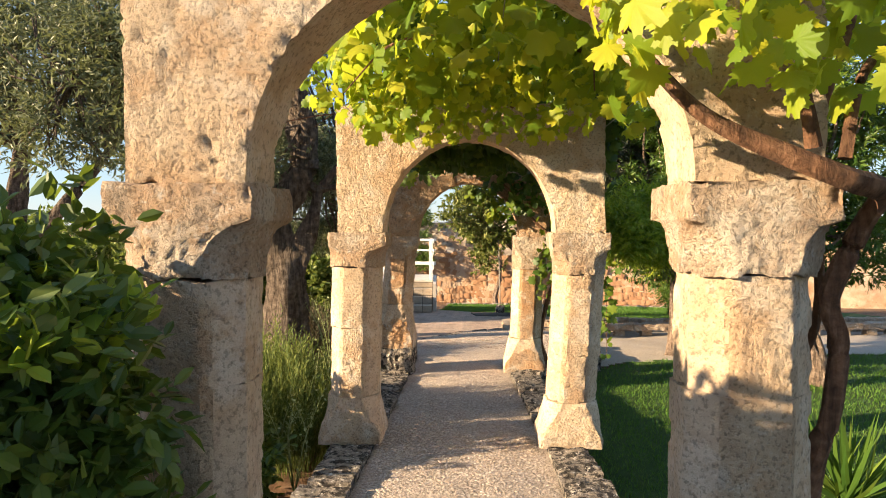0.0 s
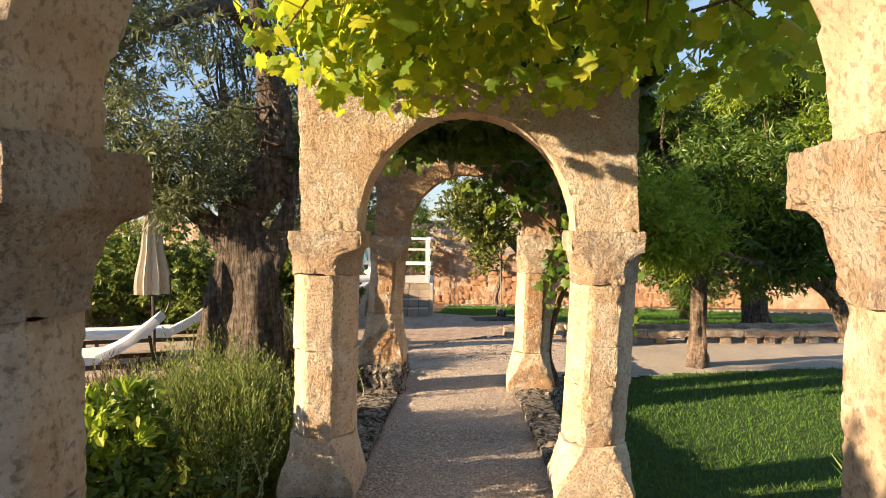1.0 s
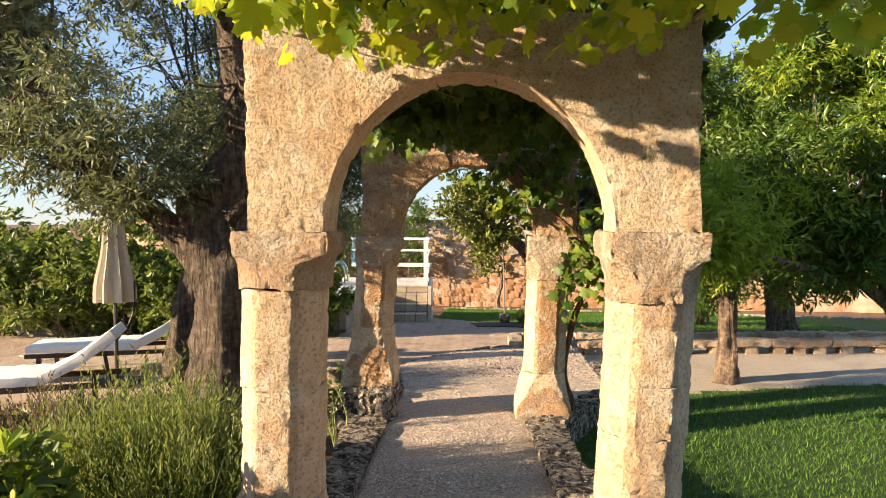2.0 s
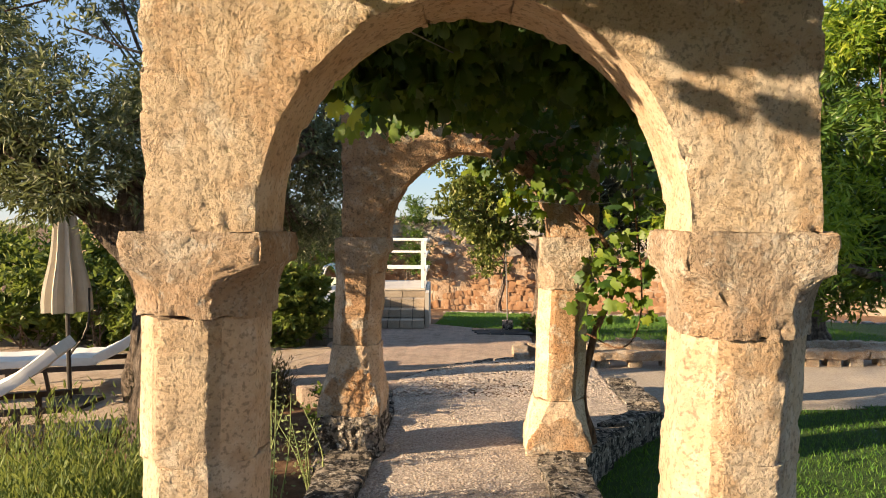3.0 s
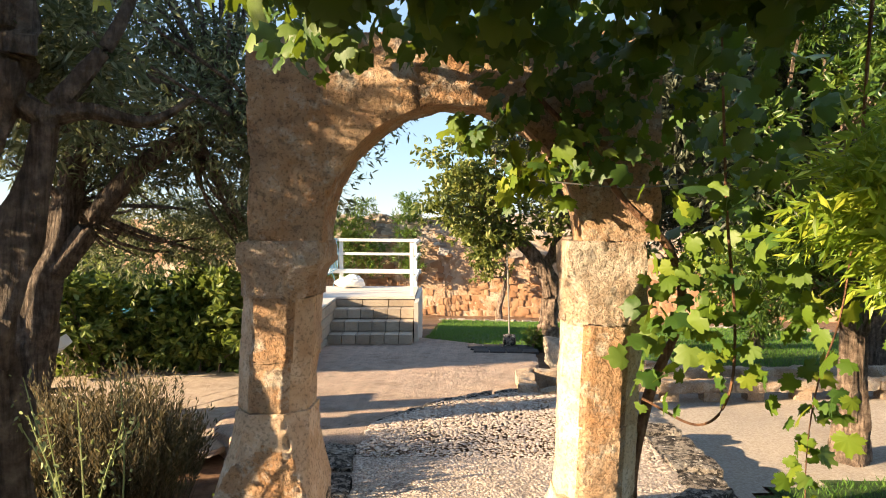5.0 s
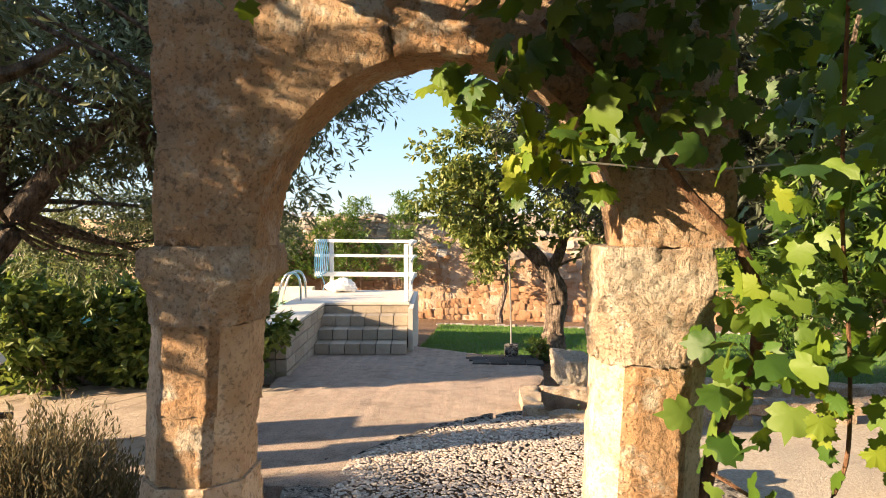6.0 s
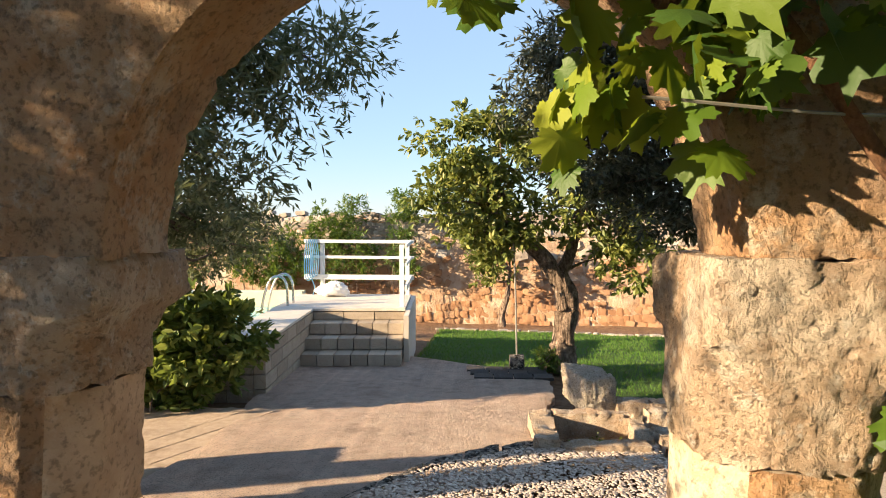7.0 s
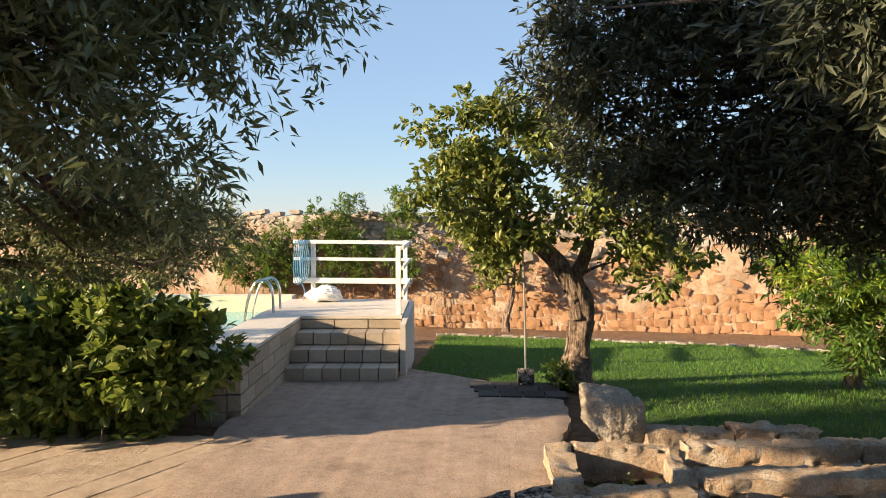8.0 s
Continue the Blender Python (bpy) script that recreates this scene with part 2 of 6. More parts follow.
OLIVEBARK = mat("olive_bark", [(0.075, 0.055, 0.042), (0.17, 0.13, 0.10), (0.30, 0.24, 0.19)], 18, 10, 0.95, 1.0, 22, (0.10, 0.07, 0.05), 3.0, 0.5, distance=0.06, grain=0.4, ridges=0.5)
BARK = mat("bark", [(0.10, 0.068, 0.05), (0.25, 0.18, 0.135), (0.42, 0.33, 0.26)], 22, 9, 0.95, 1.0, 40, distance=0.04, grain=0.4, ridges=0.5)
VINEBARK = mat("vine_bark", [(0.10, 0.05, 0.028), (0.22, 0.11, 0.06), (0.34, 0.19, 0.11)], 26, 8, 0.9, 1.0, 60, distance=0.02, ridges=0.6)
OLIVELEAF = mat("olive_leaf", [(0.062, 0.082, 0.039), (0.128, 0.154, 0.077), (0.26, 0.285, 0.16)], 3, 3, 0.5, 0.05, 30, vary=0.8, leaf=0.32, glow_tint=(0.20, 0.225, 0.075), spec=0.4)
# olive leaf again, with the shade of neighbouring crowns put into its colour
SHADEDOLIVE = mat("shaded_olive_leaf", [(0.026, 0.032, 0.020), (0.050, 0.060, 0.036), (0.10, 0.11, 0.07)], 3, 3, 0.5, 0.05, 30, vary=0.8, leaf=0.14, glow_tint=(0.10, 0.12, 0.04), spec=0.35)
# VINELEAF has canopy shade darkened into its colour; SUNLEAF is the sun-brightened copy
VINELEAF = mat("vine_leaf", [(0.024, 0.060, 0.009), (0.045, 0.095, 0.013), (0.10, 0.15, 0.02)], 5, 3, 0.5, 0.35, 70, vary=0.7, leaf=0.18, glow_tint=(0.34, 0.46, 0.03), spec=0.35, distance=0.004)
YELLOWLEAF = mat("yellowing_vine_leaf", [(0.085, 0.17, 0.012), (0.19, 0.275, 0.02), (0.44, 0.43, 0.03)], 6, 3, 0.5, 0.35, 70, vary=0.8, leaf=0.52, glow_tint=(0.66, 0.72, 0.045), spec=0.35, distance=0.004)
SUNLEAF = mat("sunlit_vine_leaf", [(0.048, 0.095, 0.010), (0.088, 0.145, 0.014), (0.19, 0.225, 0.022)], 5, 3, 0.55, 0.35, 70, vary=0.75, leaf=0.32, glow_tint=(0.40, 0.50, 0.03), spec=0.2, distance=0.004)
CITRUSLEAF = mat("citrus_leaf", [(0.030, 0.072, 0.012), (0.060, 0.12, 0.020), (0.13, 0.19, 0.03)], 3, 3, 0.4, 0.05, 30, vary=0.75, leaf=0.28, glow_tint=(0.26, 0.36, 0.03), spec=0.45)
FRUITLEAF = mat("fruit_tree_leaf", [(0.070, 0.10, 0.022), (0.13, 0.165, 0.04), (0.26, 0.26, 0.07)], 2, 3, 0.5, 0.05, 30, vary=0.75, leaf=0.28, glow_tint=(0.28, 0.32, 0.05), spec=0.4)
HEDGELEAF = mat("hedge_leaf", [(0.030, 0.065, 0.012), (0.060, 0.11, 0.018), (0.13, 0.17, 0.03)], 3, 3, 0.42, 0.05, 30, vary=0.75, leaf=0.3, glow_tint=(0.30, 0.40, 0.04), spec=0.45)
SHRUBLEAF = mat("shrub_leaf", [(0.055, 0.095, 0.020), (0.12, 0.175, 0.037), (0.26, 0.29, 0.07)], 3, 3, 0.5, 0.05, 30, vary=0.75, leaf=0.36, glow_tint=(0.24, 0.30, 0.05), spec=0.4)
HERBLEAF = mat("herb_leaf", [(0.055, 0.09, 0.022), (0.115, 0.165, 0.038), (0.22, 0.26, 0.075)], 3, 3, 0.7, 0.05, 30, vary=0.75, leaf=0.3, glow_tint=(0.32, 0.36, 0.08))
WEEDLEAF = mat("weed_leaf", [(0.16, 0.20, 0.08), (0.26, 0.31, 0.13), (0.38, 0.42, 0.20)], 3, 3, 0.7, 0.05, 30, vary=0.7, leaf=0.3, glow_tint=(0.4, 0.45, 0.14))
DRYHERB = mat("dry_herb", [(0.06, 0.065, 0.035), (0.105, 0.10, 0.06), (0.21, 0.165, 0.10)], 3, 3, 0.8, 0.05, 30, vary=0.75, leaf=0.25, glow_tint=(0.3, 0.22, 0.1))
WHITEPAINT = mat("white_paint", [(0.72, 0.72, 0.70), (0.82, 0.82, 0.80)], 8, 5, 0.5, 0.15, 40, (0.62, 0.6, 0.56), 3, 0.3)
WHITECLOTH = mat("white_cloth", [(0.74, 0.73, 0.70), (0.82, 0.81, 0.79)], 12, 4, 0.85, 0.2, 200)
CANVAS = mat("umbrella_canvas", [(0.48, 0.42, 0.33), (0.58, 0.52, 0.42)], 10, 5, 0.9, 0.2, 150, leaf=0.15, glow_tint=(0.5, 0.42, 0.3))
STEEL = mat("polished_steel", [(0.62, 0.62, 0.62), (0.7, 0.7, 0.7)], 10, 2, 0.22, 0.02, 60, metal=1.0)
DARKMETAL = mat("dark_metal", [(0.05, 0.045, 0.04), (0.09, 0.08, 0.07)], 14, 5, 0.6, 0.2, 80, metal=0.6)
DARKWOOD = mat("dark_wood", [(0.04, 0.03, 0.022), (0.08, 0.055, 0.04)], 20, 6, 0.6, 0.3, 60)
HOSE = mat("blue_hose", [(0.06, 0.20, 0.36), (0.10, 0.28, 0.46)], 6, 3, 0.5, 0.05, 60)
POOLWALL = mat("pool_lining", [(0.62, 0.60, 0.42), (0.70, 0.68, 0.50)], 4, 4, 0.5, 0.05, 40)
WATER = mat("pool_water", [(0.10, 0.42, 0.45), (0.16, 0.50, 0.52)], 2, 3, 0.06, 0.25, 6, spec=0.6, distance=0.02)
# real slate on the drain cover; elsewhere a dark colour standing in for shade
SLATE_AND_SHADE = mat("slate", [(0.020, 0.017, 0.016), (0.040, 0.034, 0.031), (0.085, 0.073, 0.066)], 9, 8, 0.8, 0.7, 40, vary=0.4)
# on citrus trees sunlight painted into the leaf; on shrubs pale fresh tips
FRESHSUNLEAF = mat("fresh_sunlit_leaf", [(0.10, 0.18, 0.018), (0.20, 0.28, 0.028), (0.36, 0.40, 0.045)], 3, 3, 0.4, 0.05, 30, vary=0.75, leaf=0.42, glow_tint=(0.45, 0.58, 0.05), spec=0.4)
WIRE = mat("grey_wire", [(0.25, 0.24, 0.22), (0.34, 0.32, 0.30)], 30, 3, 0.5, 0.1, 90, metal=0.5)

# ---- building tools ----


def origin(ob):
    v = Vector()
    while ob is not None:
        v += ob.location
        ob = ob.parent
    return v


def thing(name, at, label, category, group="", kind=""):
    """An Empty at a thing's base, tagged."""
    ob = new(name)
    ob.empty_display_size = 0.1
    ob.location = at
    return tagged(ob, label, category, group, kind)


def finish(name, bm, material, parent=None, label="", smooth=True, at=None, sharp=30):
    """Links a bmesh, built in world metres, as one mesh object."""
    base = origin(parent) if parent is not None else Vector(at if at is not None else (0, 0, 0))
    bmesh.ops.translate(bm, verts=bm.verts[:], vec=-base)
    me = bpy.data.meshes.new(name)
    bm.to_mesh(me)
    bm.free()
    me.materials.append(material)
    if smooth:
        me.polygons.foreach_set("use_smooth", [True] * len(me.polygons))
        me.set_sharp_from_angle(angle=radians(sharp))
    ob = new(name, me)
    if parent is not None:
        ob.parent = parent
    else:
        ob.location = base
    if label:
        ob["label"] = label
    return ob


def part(name, bm, material, parent, label="", sharp=30):
    return finish(name, bm, material, parent, label, True, None, sharp)


def sheet(name, verts, faces, material, parent=None, smooth=True, label=""):
    """A mesh from computed arrays, in world metres."""
    base = origin(parent) if parent is not None else Vector()
    me = bpy.data.meshes.new(name)
    v = np.asarray(verts, float) - np.array(base)
    me.from_pydata(v.tolist(), [], faces if isinstance(faces, list) else faces.tolist())
    me.materials.append(material)
    if smooth:
        me.polygons.foreach_set("use_smooth", [True] * len(me.polygons))
    ob = new(name, me)
    ob.parent = parent
    if label:
        ob["label"] = label
    return ob


def lattice(f, nu, nv, nw):
    """A closed block: the skin of a lattice, each node placed by f(u, v, w), all from 0 to 1."""
    bm, got = bmesh.new(), {}

    def at(i, j, k):
        if (i, j, k) not in got:
            got[i, j, k] = bm.verts.new(f(i / nu, j / nv, k / nw))
        return got[i, j, k]

    for i in range(nu):
        for j in range(nv):
            for k in (0, nw):
                bm.faces.new((at(i, j, k), at(i + 1, j, k), at(i + 1, j + 1, k), at(i, j + 1, k)))
    for i in range(nu):
        for k in range(nw):
            for j in (0, nv):
                bm.faces.new((at(i, j, k), at(i + 1, j, k), at(i + 1, j, k + 1), at(i, j, k + 1)))
    for j in range(nv):
        for k in range(nw):
            for i in (0, nu):
                bm.faces.new((at(i, j, k), at(i, j + 1, k), at(i, j + 1, k + 1), at(i, j, k + 1)))
    bmesh.ops.recalc_face_normals(bm, faces=bm.faces[:])
    return bm


def box(x0, x1, y0, y1, z0, z1, cell=0.0):
    n = (lambda d: max(1, round(abs(d) / cell))) if cell else (lambda d: 1)
    return lattice(lambda u, v, w: (x0 + (x1 - x0) * u, y0 + (y1 - y0) * v, z0 + (z1 - z0) * w), n(x1 - x0), n(y1 - y0), n(z1 - z0))


def weather(bm, amp, freq, seed=0.0, edge=0.0, fine=0.0, pit=0.0):
    """Roughens a skin along its normals, pits it, and wears its sharp edges down."""
    bm.normal_update()
    off, moves = Vector((seed * 7.13, seed * 3.7, seed * 1.9)), []
    for v in bm.verts:
        n = v.normal
        d = amp * noise.fractal(v.co * freq + off, 1.0, 2.0, 4)
        if fine:
            d += fine * noise.fractal(v.co * freq * 7 + off, 0.8, 2.1, 3)
        if pit:
            d -= pit * min(1.0, max(0.0, noise.noise(v.co * 34 + off) - 0.3) * 2.5)
        if edge:
            sharp = 1 - min(n.dot(fc.normal) for fc in v.link_faces)
            d -= edge * sharp * (1.6 + 1.8 * noise.noise(v.co * 14 + off))
        moves.append((v, n * d))
    for v, d in moves:
        v.co += d
    return bm


def loft(rings, caps=True):
    """A skin through rings of the same number of points."""
    bm = bmesh.new()
    vs = [[bm.verts.new(p) for p in r] for r in rings]
    n = len(vs[0])
    for a, b in zip(vs, vs[1:]):
        for i in range(n):
            bm.faces.new((a[i], a[(i + 1) % n], b[(i + 1) % n], b[i]))
    if caps:
        for r in (vs[0], vs[-1]):
            c = sum((v.co for v in r), Vector()) / n
            mid = bm.verts.new(c)
            for i in range(n):
                bm.faces.new((r[i], r[(i + 1) % n], mid))
    bmesh.ops.recalc_face_normals(bm, faces=bm.faces[:])
    return bm


def tube_into(bm, points, radii, sides=7, rough=0.0, seed=0.0):
    """Adds a tapered, slightly gnarled tube along points."""
    pts = [Vector(p) for p in points]
    last, up = None, Vector((0.3, 0.2, 1)).normalized()
    for i, p in enumerate(pts):
        d = (pts[min(i + 1, len(pts) - 1)] - pts[max(i - 1, 0)]).normalized()
        a = d.cross(up if abs(d.dot(up)) < 0.95 else Vector((1, 0, 0))).normalized()
        b = d.cross(a)
        ring = []
        for k in range(sides):
            t = 2 * math.pi * k / sides
            r = radii[i]
            if rough:
                r *= 1 + rough * noise.fractal(Vector((math.cos(t) * 1.3, math.sin(t) * 1.3, p.z * 2.2 + seed * 5.1)), 1.0, 2.0, 3) + 0.35 * rough * noise.noise(Vector((math.cos(t) * 4.5, math.sin(t) * 4.5, p.z * 1.6 + seed)))
            ring.append(bm.verts.new(p + a * r * math.cos(t) + b * r * math.sin(t)))
        if last:
            for k in range(sides):
                bm.faces.new((last[k], last[(k + 1) % sides], ring[(k + 1) % sides], ring[k]))
        else:
            bm.faces.new(ring[::-1])
        last = ring
    bm.faces.new(last)
    return bm


def smooth_line(points, n=6):
    """Catmull-Rom through points."""
    p = [Vector(q) for q in points]
    p = [p[0] * 2 - p[1]] + p + [p[-1] * 2 - p[-2]]
    out = []
    for i in range(1, len(p) - 2):
        for k in range(n):
            t = k / n
            out.append(0.5 * (2 * p[i] + (p[i + 1] - p[i - 1]) * t + (2 * p[i - 1] - 5 * p[i] + 4 * p[i + 1] - p[i + 2]) * t * t + (3 * p[i] - p[i - 1] - 3 * p[i + 1] + p[i + 2]) * t ** 3))
    return out + [p[-2]]


def tube(points, radii, sides=8, n=6, rough=0.0, seed=0.0):
    line = smooth_line(points, n)
    r = np.interp(np.linspace(0, 1, len(line)), np.linspace(0, 1, len(radii)), radii)
    return tube_into(bmesh.new(), line, list(r), sides, rough, seed)


# leaf shapes: length along x, width along y, unit length
LANCE = (np.array([(0, 0, 0), (0.42, 0.13, 0.02), (0.42, -0.13, 0.02), (1, 0, -0.05)]), [(0, 2, 3, 1)])
OVAL = (np.array([(0, 0, 0), (0.27, 0.20, 0.05), (0.27, -0.20, 0.05), (0.66, 0.23, 0.03), (0.66, -0.23, 0.03), (1, 0, -0.08)]), [(0, 5, 3, 1), (0, 2, 4, 5)])
BLADE = (np.array([(0, 0.03, 0), (0, -0.03, 0), (0.55, 0.022, 0.03), (0.55, -0.022, 0.03), (1, 0, 0.14)]), [(0, 1, 3, 2), (2, 3, 4)])


def vine_shape(seed, rim=23):
    """A five-lobed, toothed, cupped leaf."""
    r = random.Random(seed)
    knots = [(0, 1.08), (0.40, 0.66), (0.82, 0.98), (1.2, 0.62), (1.65, 0.86), (2.05, 0.66), (2.5, 0.62), (2.85, 0.36)]
    angles, pts = np.linspace(-2.85, 2.85, rim), [(0.22, 0, 0.035)]
    for i, a in enumerate(angles):
        d = 0.60 * float(np.interp(abs(a), [k[0] for k in knots], [k[1] for k in knots])) * r.uniform(0.95, 1.05) * (1.08 if i % 2 else 0.92)
        x, y = d * math.cos(a), d * math.sin(a)
        pts.append((0.30 + x, y, -0.36 * (x * x * 0.7 + y * y) + 0.06 * math.sin(3 * a + seed) * d + 0.02 * r.uniform(-1, 1)))
    f = [(0, i, i + 1) for i in range(1, len(pts) - 1)] + [(0, len(pts) - 1, 1)]
    return np.array(pts), f


VINE = [vine_shape(k) for k in range(5)]
rng = np.random.default_rng(7)


def leaf_arrays(shape, at, along, facing, size):
    """Places one leaf shape many times. at, along, facing: n x 3; size: n."""
    v, f = shape
    a = along / (np.linalg.norm(along, axis=1, keepdims=True) + 1e-9)
    s = np.cross(facing, a)
    s /= np.linalg.norm(s, axis=1, keepdims=True) + 1e-9
    u = np.cross(a, s)
    p = at[:, None] + size[:, None, None] * (v[None, :, :1] * a[:, None] + v[None, :, 1:2] * s[:, None] + v[None, :, 2:] * u[:, None])
    n, k = len(at), len(v)
    faces = []
    for i in range(n):
        faces += [tuple(q + i * k for q in g) for g in f]
    return p.reshape(-1, 3), faces


def join_arrays(sets):
    vs, fs, n = [], [], 0
    for v, f in sets:
        vs.append(v)
        fs += [tuple(i + n for i in g) for g in f]
        n += len(v)
    return np.concatenate(vs), fs


def unit(n):
    v = rng.normal(size=(n, 3))
    return v / np.linalg.norm(v, axis=1, keepdims=True)


def clump_leaves(shape, centres, radii, per, size, flat=0.75, droop=0.3, tuft=0.0):
    """Leaves on short twigs that fan out of each clump centre."""
    ats, als, fas, szs = [], [], [], []
    for c, r in zip(centres, radii):
        tw = max(4, per // 9)
        d = unit(tw)
        d[:, 2] = d[:, 2] * flat + 0.15
        length = r * rng.uniform(0.45, 1.15, tw)
        which = rng.integers(0, tw, per)
        s = rng.uniform(0.25, 1.0, per) ** (0.6 if not tuft else 0.25)
        at = np.array(c) + d[which] * (length[which] * s)[:, None] + rng.normal(scale=0.02, size=(per, 3))
        al = d[which] * 0.8 + unit(per) * 0.8
        al[:, 2] -= droop
        ats.append(at), als.append(al), fas.append(unit(per) + (0, 0, 0.9)), szs.append(rng.uniform(0.65, 1.2, per) * size)
    return leaf_arrays(shape, np.concatenate(ats), np.concatenate(als), np.concatenate(fas), np.concatenate(szs))


def crown_centres(blobs, n):
    """Clump centres in the outer parts of several ellipsoids: (x, y, z, rx, ry, rz, share)."""
    total, out = sum(b[6] for b in blobs), []
    for x, y, z, rx, ry, rz, share in blobs:
        k = max(1, round(n * share / total))
        d = unit(k) * (rng.uniform(0.25, 1.0, k) ** 0.45)[:, None]
        out.append(d * (rx, ry, rz) + (x, y, z))
    return np.concatenate(out)


def tree(name, base, stems, blobs, leaf, leaf_mat, bark, label, category="tree", clumps=60, per=220, clump_r=0.4, size=0.06, limb=0.05, seed=1, group="", droop=0.3, sides=20, shoots=None, slim=1.0, every=4):
    """stems: lists of (points, radii), in world metres; limbs reach from the nearest stem end to the clumps of the crown."""
    t = thing(name, base, label, category, group)
    bm, ends = bmesh.new(), []
    for pts, radii in stems:
        line = smooth_line(pts, 12)
        r = np.interp(np.linspace(0, 1, len(line)), np.linspace(0, 1, len(radii)), radii)
        tube_into(bm, line, list(r), sides, 0.46, seed)
        ends += [(line[-1], r[-1]), (line[len(line) * 5 // 6], r[len(line) * 5 // 6])]
    for v in bm.verts:
        v.co.y = base[1] + (v.co.y - base[1]) * slim
    trunk = part("trunk", bm, bark, t, "", 75)
    cs = crown_centres(blobs, clumps)
    bm = bmesh.new()
    for i, c in enumerate(cs):
        c = Vector(c)
        e, r = min(ends, key=lambda q: (q[0] - c).length)
        if i % every == 0 or (e - c).length < 0.7:
            mid = (e + c) / 2 + Vector(rng.normal(scale=0.10 * (e - c).length, size=3))
            line = smooth_line([e, mid, c], 4)
            r0 = min(r * 0.8, limb)
            tube_into(bm, line, list(np.linspace(r0, 0.006, len(line))), 5)
    tagged(part("branchwork", bm, bark, trunk), kind="stuff")
    v, f = clump_leaves(leaf, cs, rng.uniform(0.7, 1.25, len(cs)) * clump_r, per, size, droop=droop)
    crown = sheet("crown", v, f, leaf_mat, t, smooth=False)
    # a share of leaves in a brighter colour, standing in for sunlit ones
    if shoots:
        cs = crown_centres(shoots[0], shoots[1])
        v, f = clump_leaves(leaf, cs, rng.uniform(0.7, 1.2, len(cs)) * clump_r * 0.95, per * 3 // 2, size * 0.68, droop=droop)
        sheet("young_growth", v, f, shoots[2], crown, smooth=False, label="yellow-green leaves with sunlight put into their colour")
    return t

# ---- the lie of the land ----


def land(x, y):
    """The garden's level: flat by the arcade, then falling to the far wall."""
    if y < 10:
        return -0.35
    if y < 14.6:
        return -0.35 - 0.026 * (y - 10)
    return max(-1.42, -0.47 - 0.09 * (y - 14.6))


def path_z(y):
    return -0.05 - 0.031 * (y - 4.66)


def slab_z(y):
    return -0.27 - 0.05 * (y - 11.0)


def grid_sheet(name, xs, ys, zf, material, label, kind="structure", category="ground", keep=None):
    vs, idx, fs = [], {}, []
    for i, x in enumerate(xs):
        for j, y in enumerate(ys):
            idx[i, j] = len(vs)
            vs.append((x, y, zf(x, y)))
    for i in range(len(xs) - 1):
        for j in range(len(ys) - 1):
            if keep is None or keep((xs[i] + xs[i + 1]) / 2, (ys[j] + ys[j + 1]) / 2):
                fs.append((idx[i, j], idx[i + 1, j], idx[i + 1, j + 1], idx[i, j + 1]))
    used = sorted({k for f in fs for k in f})
    re = {k: n for n, k in enumerate(used)}
    ob = sheet(name, [vs[k] for k in used], [tuple(re[k] for k in f) for f in fs], material)
    return tagged(ob, label, category, kind=kind)


def spread(*stops):
    """Grid lines: (start, end, step) runs joined."""
    out = []
    for a, b, s in stops:
        n = max(1, round((b - a) / s))
        out += [a + (b - a) * i / n for i in range(n)]
    return out + [stops[-1][1]]


def bumpy(x, y, amp=0.03, f=1.1):
    return amp * noise.fractal(Vector((x * f, y * f, 0.7)), 1.0, 2.0, 4)


GX = spread((-1500, -40, 240), (-40, -9, 4), (-9, 12, 0.35), (12, 40, 4), (40, 1500, 240))
GY = spread((-1500, -20, 240), (-20, -3, 3), (-3, 27, 0.35), (27, 60, 5), (60, 1500, 240))
grid_sheet("ground", GX, GY, lambda x, y: land(x, y) - 0.05 + (bumpy(x, y) if abs(x) < 14 and -4 < y < 26 else 0), SOIL, "bare reddish garden soil reaching out to the flat horizon")


def point_in(poly):
    def inside(x, y):
        hit, n = False, len(poly)
        for i in range(n):
            (ax, ay), (bx, by) = poly[i], poly[(i + 1) % n]
            if (ay > y) != (by > y) and x < (bx - ax) * (y - ay) / (by - ay) + ax:
                hit = not hit
        return hit
    return inside


# lawns: beside the arcade, and beyond the trough down to the far wall
NEAR_LAWN = [(9.5, -3), (9.5, 10.6), (5, 9.75), (2.1, 9.15), (1.35, 8.5), (0.60, 7.3), (0.66, 5.0), (0.7, -3)]
FAR_LAWN = [(-1.02, 16.0), (0.2, 15.3), (1.1, 14.9), (1.35, 12.8), (3.2, 12.75), (9.5, 12.95), (9.5, 18.0), (5, 20.3), (0.5, 22.0), (-1.02, 22.4)]
near_in, far_in = point_in(NEAR_LAWN), point_in(FAR_LAWN)
lawn_z = lambda x, y: land(x, y) + 0.015 + bumpy(x, y, 0.02, 0.8)
grid_sheet("lawn", spread((0.5, 9.6, 0.14)), spread((-3, 10.7, 0.14)), lawn_z, TURF, "mown green lawn beside the raised arcade path", keep=near_in)
grid_sheet("lawn", spread((-1.1, 9.6, 0.16)), spread((12.6, 22.5, 0.16)), lawn_z, TURF, "mown green lawn below the fruit tree, edged with pale stone", keep=far_in)
GRAVEL_STRIP = point_in([(0.7, 7.5), (1.35, 8.5), (2.1, 9.15), (5, 9.75), (9.5, 10.6), (9.5, 12.7), (1.2, 12.7), (1.2, 8.6)])
grid_sheet("gravel_walk", spread((0.8, 9.6, 0.12)), spread((7, 12.8, 0.12)), lambda x, y: land(x, y) + 0.01 + bumpy(x, y, 0.015, 2), GRAVELBED, "pale gravel walk between the lawn and a stone bench", keep=GRAVEL_STRIP)

